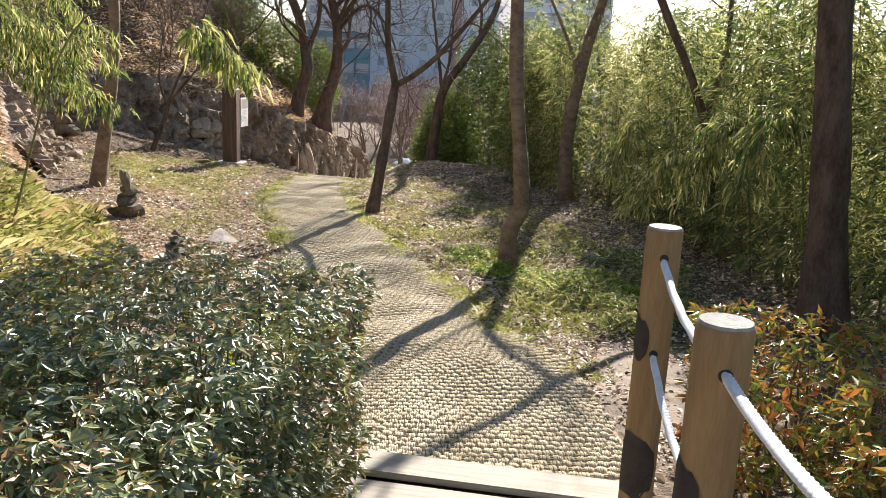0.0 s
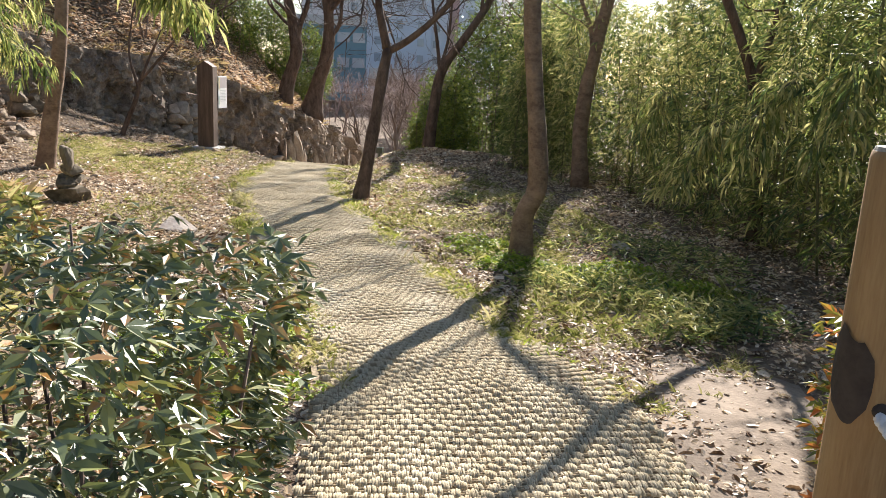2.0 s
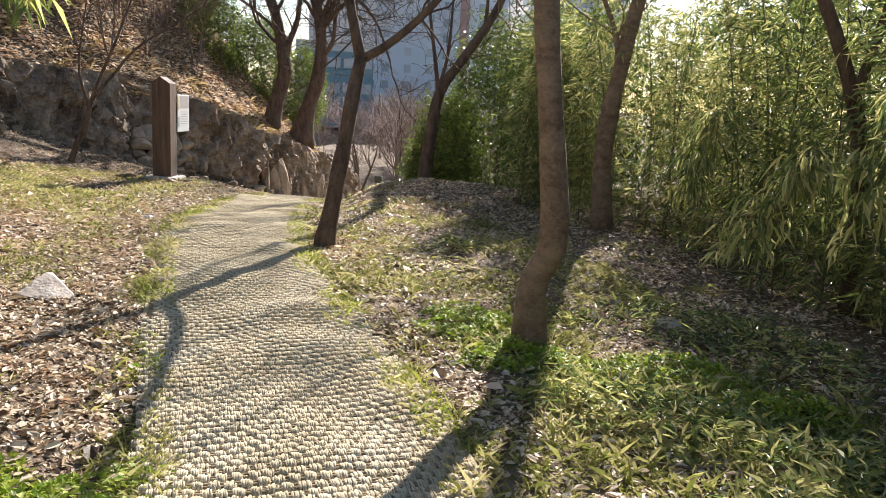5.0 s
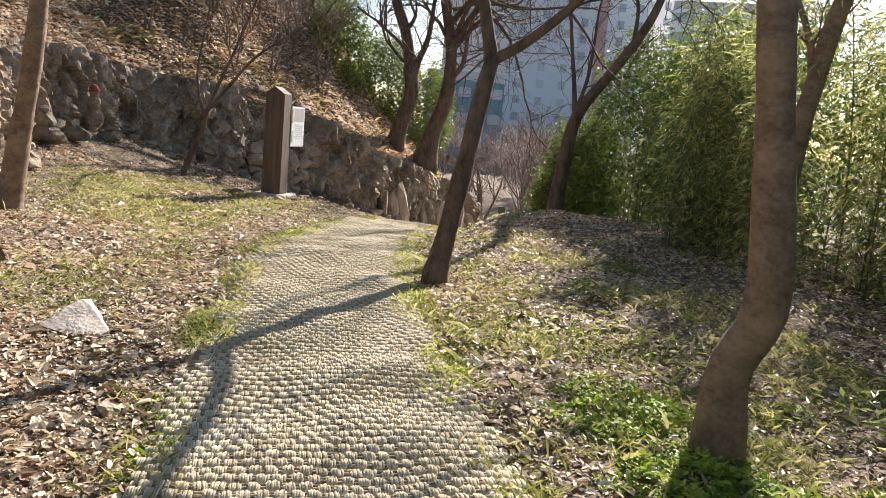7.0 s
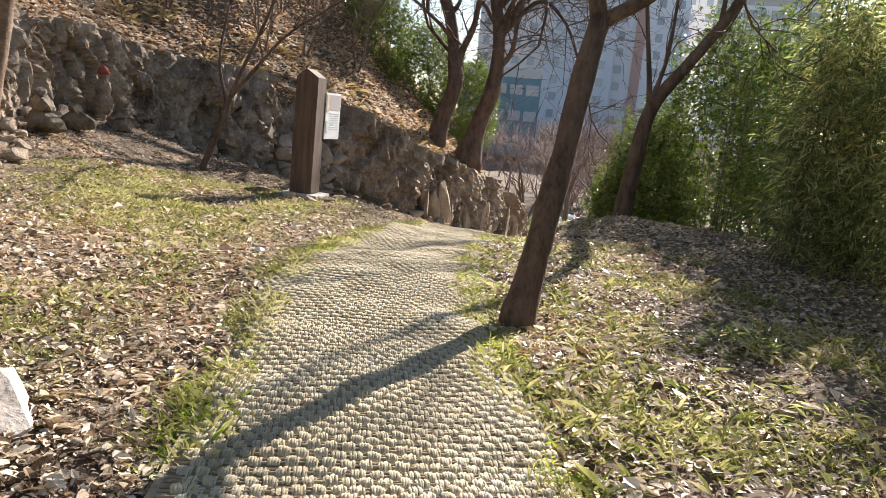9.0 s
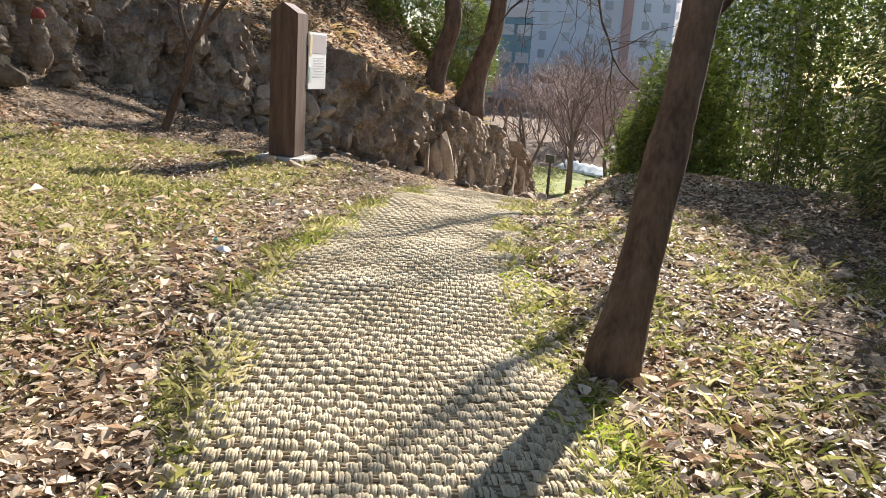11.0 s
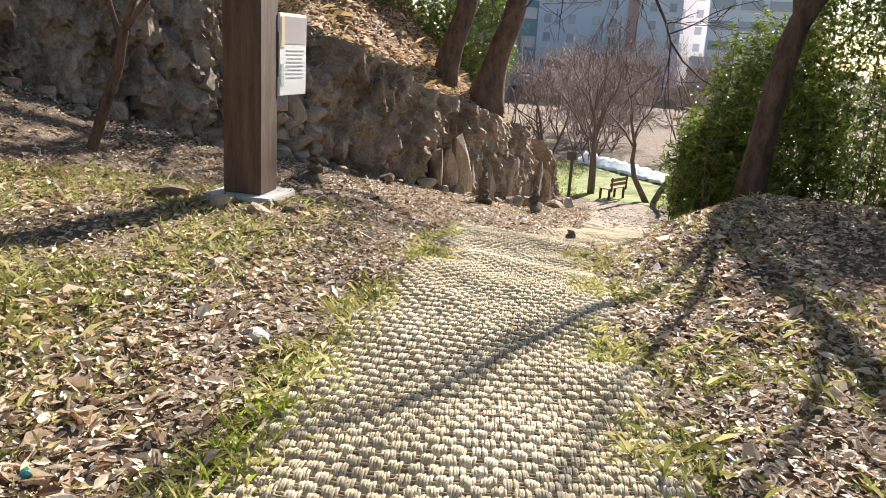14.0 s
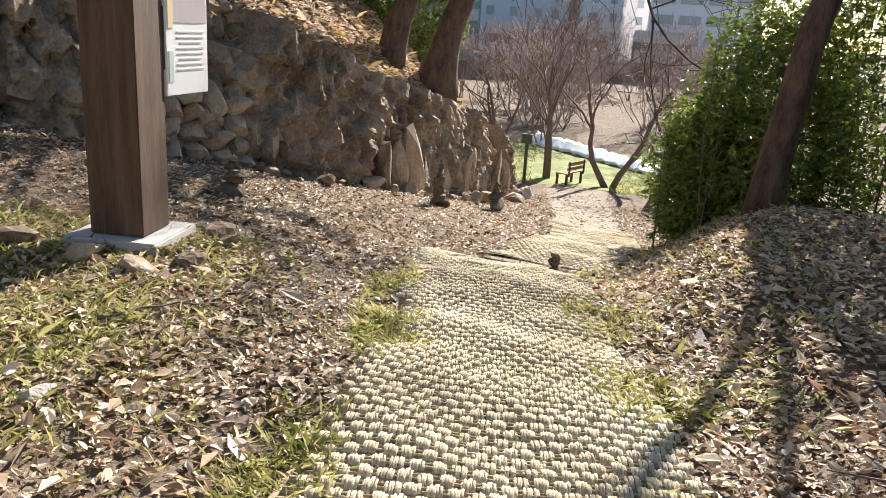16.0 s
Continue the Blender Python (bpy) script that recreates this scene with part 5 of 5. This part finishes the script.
LAB = "lush bright green low ground cover"
for k, (cx, cy, rx, ry, n) in enumerate([(-2.75, 6.9, .8, .9, 5200), (-2.35, 5.7, .6, .75, 3200), (-1.2, 10.9, .55, .5, 2600), (-.75, 10.1, .5, .35, 1800), (.25, 10.1, .6, .35, 2200), (.95, 9.6, .5, .3, 1600)]):
    cover_patch(100 + k, cx, cy, rx, ry, n, .042, LAB)
grass_patch(1700, -.7, 1.9, 7.9, 10.6, lambda x, y: (mat_side(x, y) > .25) * smoothstep(1.15, .5, np.hypot((x - .45) / 1.25, (y - 9.25) / 1.2)), .085, M_GRASS, "longer mixed grass round the crooked tree", 8, .5, .8)
# dwarf bamboo grass
for k, (cx, cy, rx, ry, n, s) in enumerate([(.2, 9.2, .8, .5, 600, .16), (.9, 8.7, .6, .5, 520, .17), (.75, 8.1, .4, .3, 200, .18), (1.35, 8.6, .4, .5, 220, .18), (1.0, 11.0, .7, .5, 260, .17), (.4, 11.4, .9, .6, 420, .15), (-1.9, 14.0, .35, .35, 140, .15), (-1.5, 12.4, .8, .7, 240, .12), (1.3, 10.4, .6, .8, 300, .16), (-.3, 9.5, .5, .4, 260, .14), (-4.7, 18.4, .3, .5, 90, .12), (-4.45, 17.0, .2, .35, 60, .12)]):
    cover_patch(200 + k, cx, cy, rx, ry, int(n * 1.4), s * .68, "dwarf bamboo with narrow pale-edged leaves", M_BAMBOO, .22)

# fallen twigs and a scrap of paper
rt = np.random.default_rng(55)
for k, (x, y, a, L) in enumerate([(-2.1, 14.6, 2.6, 1.1), (-1.6, 12.9, 1.2, .8), (-5.9, 13.1, .4, .6), (-6.9, 15.2, 2.2, .7), (.4, 8.6, .2, .9), (-4.1, 17.6, 2.8, .8), (-7.6, 17.9, 1.0, .6), (1.2, 9.9, 2.9, 1.2), (-3.9, 18.9, .7, .7), (-6.3, 11.6, 1.9, .5)]):
    u = np.linspace(-.5, .5, 7) * L
    X, Y = x + u * math.cos(a) + rt.normal(0, .012, 7), y + u * math.sin(a) + rt.normal(0, .012, 7)
    V, F = tube(np.column_stack([X, Y, gz(X, Y) + .03]), np.linspace(.009, .004, 7), 5)
    put("fallen_twig", mesh_from("fallen_twig", V, F, M_TWIG), label="thin dry twig fallen on the leaf litter", category="twig", group="fallen twigs")
put("paper_scrap", rock_mesh("paper_scrap", 91, .055, .045, .03, M_PANEL, .5), label="crumpled white paper scrap lying on the grass", category="litter", at=pose(-6.2, 14.3, float(gz(-6.2, 14.3)) + .03))

M_TURQ = material("turquoise_film", [(0.3, (0.03, 0.32, 0.30)), (0.7, (0.10, 0.50, 0.46))], 12.0, 0.4, 0.2)
put("plastic_scrap", rock_mesh("plastic_scrap", 93, .035, .022, .018, M_TURQ, .5), label="small turquoise plastic scrap lying in the grass", category="litter", at=pose(-6.46, 14.56, float(gz(-6.46, 14.56)) + .03))

# ---- far lawn: bench, post, net ----
bx, by = -8.35, 41.4
bz = float(gz(bx, by))
bench = thing("bench", pose(bx, by, bz, 0, 0, 248), "small brown timber park bench on the earth path", "bench")
for k in range(3):
    part("seat_slat", box(0, -.14 + .14 * k, .43, 1.15, .11, .035), M_POST, bench)
for k in range(2):
    part("back_slat", box(0, .25 + .02 * k, .6 + .16 * k, 1.15, .03, .12), M_POST, bench)
for x in (-.5, .5):
    for y in (-.16, .2):
        part("leg", box(x, y, .2, .07, .07, .44), M_SIGNWOOD, bench)
    part("back_post", box(x, .28, .6, .06, .05, .5), M_SIGNWOOD, bench)
lx, ly = -9.75, 40.6
lamp = thing("post_box", pose(lx, ly, float(gz(lx, ly))), "dull green metal box on a slim post beside the lawn", "post")
part("post", box(0, 0, .65, .1, .1, 1.5), M_GREENMETAL, lamp)
part("box", box(0, 0, 1.5, .34, .3, .3), M_GREENMETAL, lamp, "dull green metal box")
# pale netting laid along the far edge of the lawn
yy = np.linspace(0, 1, 40)
NV = []
for k, u in enumerate(yy):
    x, y = -11.5 + 7.5 * u, 50.0 - 6.5 * u
    for j in range(5):
        v = j / 4
        NV.append((x + .5 * v + .05 * math.sin(k * 1.7 + j), y + .6 * v, float(gz(x, y)) + .08 + .42 * v * (1 - .6 * u) + .06 * math.sin(k * 2.3 + j * 1.9)))
NF = [(i * 5 + j, i * 5 + j + 1, i * 5 + j + 6, i * 5 + j + 5) for i in range(39) for j in range(4)]
net = put("netting", mesh_from("netting", NV, NF, M_NET), label="pale green-white netting slung along the lawn's edge", category="net")
sol = net.modifiers.new("thickness", "SOLIDIFY")
sol.thickness = .02


# ---- apartment blocks far off ----
def tower(cx, cy, w, d, z0, floors, yaw, wall, label, cols, fh=2.8, stripe=None, band=False, win=(1.1, 1.3)):
    t = thing("apartment_building", pose(cx, cy, z0, 0, 0, yaw), label, "building", "apartment blocks")
    h = floors * fh
    part("wall", box(0, 0, h / 2, w, d, h, .05), wall, t)
    part("roof", box(0, 0, h + .6, w * .98, d * .98, 1.2, .05), M_ROOF, t)
    if stripe:
        part("stripe", box(stripe[0], -d / 2 - .15, h / 2, stripe[1], .5, h, 0), M_WALL_ROSE, t, "rose coloured vertical stripe")
    pane = mesh_from("window", *_box_arrays(*((w / cols * .8, .3, 1.25) if band else (win[0], .3, win[1]))), M_WINDOW, False)
    for f in range(floors):
        for c in range(cols):
            x = (c + .5) / cols * w - w / 2
            if stripe and abs(x - stripe[0]) < stripe[1] / 2:
                continue
            put("window", pane, t, at=pose(x, -d / 2 - .02, (f + .55) * fh))
    return t


def _box_arrays(sx, sy, sz):
    V = [(x * sx / 2, y * sy / 2, z * sz / 2) for x in (-1, 1) for y in (-1, 1) for z in (-1, 1)]
    return V, [(0, 1, 3, 2), (4, 6, 7, 5), (0, 4, 5, 1), (2, 3, 7, 6), (0, 2, 6, 4), (1, 5, 7, 3)]


def place(az, dist):
    return -dist * math.sin(radians(az)), dist * math.cos(radians(az))


for az, dist, w, d, floors, yaw, wall, lab, cols, kw in (
        (16.6, 150, 13, 12, 17, 14, M_WALL_PINK, "tall pinkish-grey apartment tower beyond the trees", 5, {}),
        (12.4, 146, 11, 12, 18, 10, M_WALL_SHADE, "tall apartment tower with its shade painted blue-grey", 3, {}),
        (8.2, 152, 12, 12, 16, 10, M_WALL_WHITE, "pale bluish apartment tower with a rose stripe", 4, {"stripe": (-1.5, 1.6)}),
        (4.6, 165, 9, 12, 12, 4, M_WALL_PINK, "tall pinkish-grey apartment tower beyond the trees", 3, {}),
        (1.2, 140, 15, 12, 9, 2, M_WALL_WHITE, "pale apartment block with long window bands", 4, {"band": True})):
    x, y = place(az, dist)
    tower(x, y, w, d, -4.0, floors, yaw, wall, lab, cols, **kw)
for az, dist, w, d, floors, wall, lab, cols in ((17.4, 112, 10, 8, 3, M_WALL_TEAL, "low teal-clad building below the towers", 5), (13.0, 96, 5, 6, 1, M_WALL_BROWN, "low brown building with a flat pale roof", 2), (8.6, 100, 4.5, 6, 1, M_WALL_BROWN, "low brown building with a flat pale roof", 2), (4.0, 104, 6, 6, 1, M_WALL_BROWN, "low brown building with a flat pale roof", 3)):
    x, y = place(az, dist)
    tower(x, y, w, d, -3.2, floors, az, wall, lab, cols, fh=3.2, band=True)
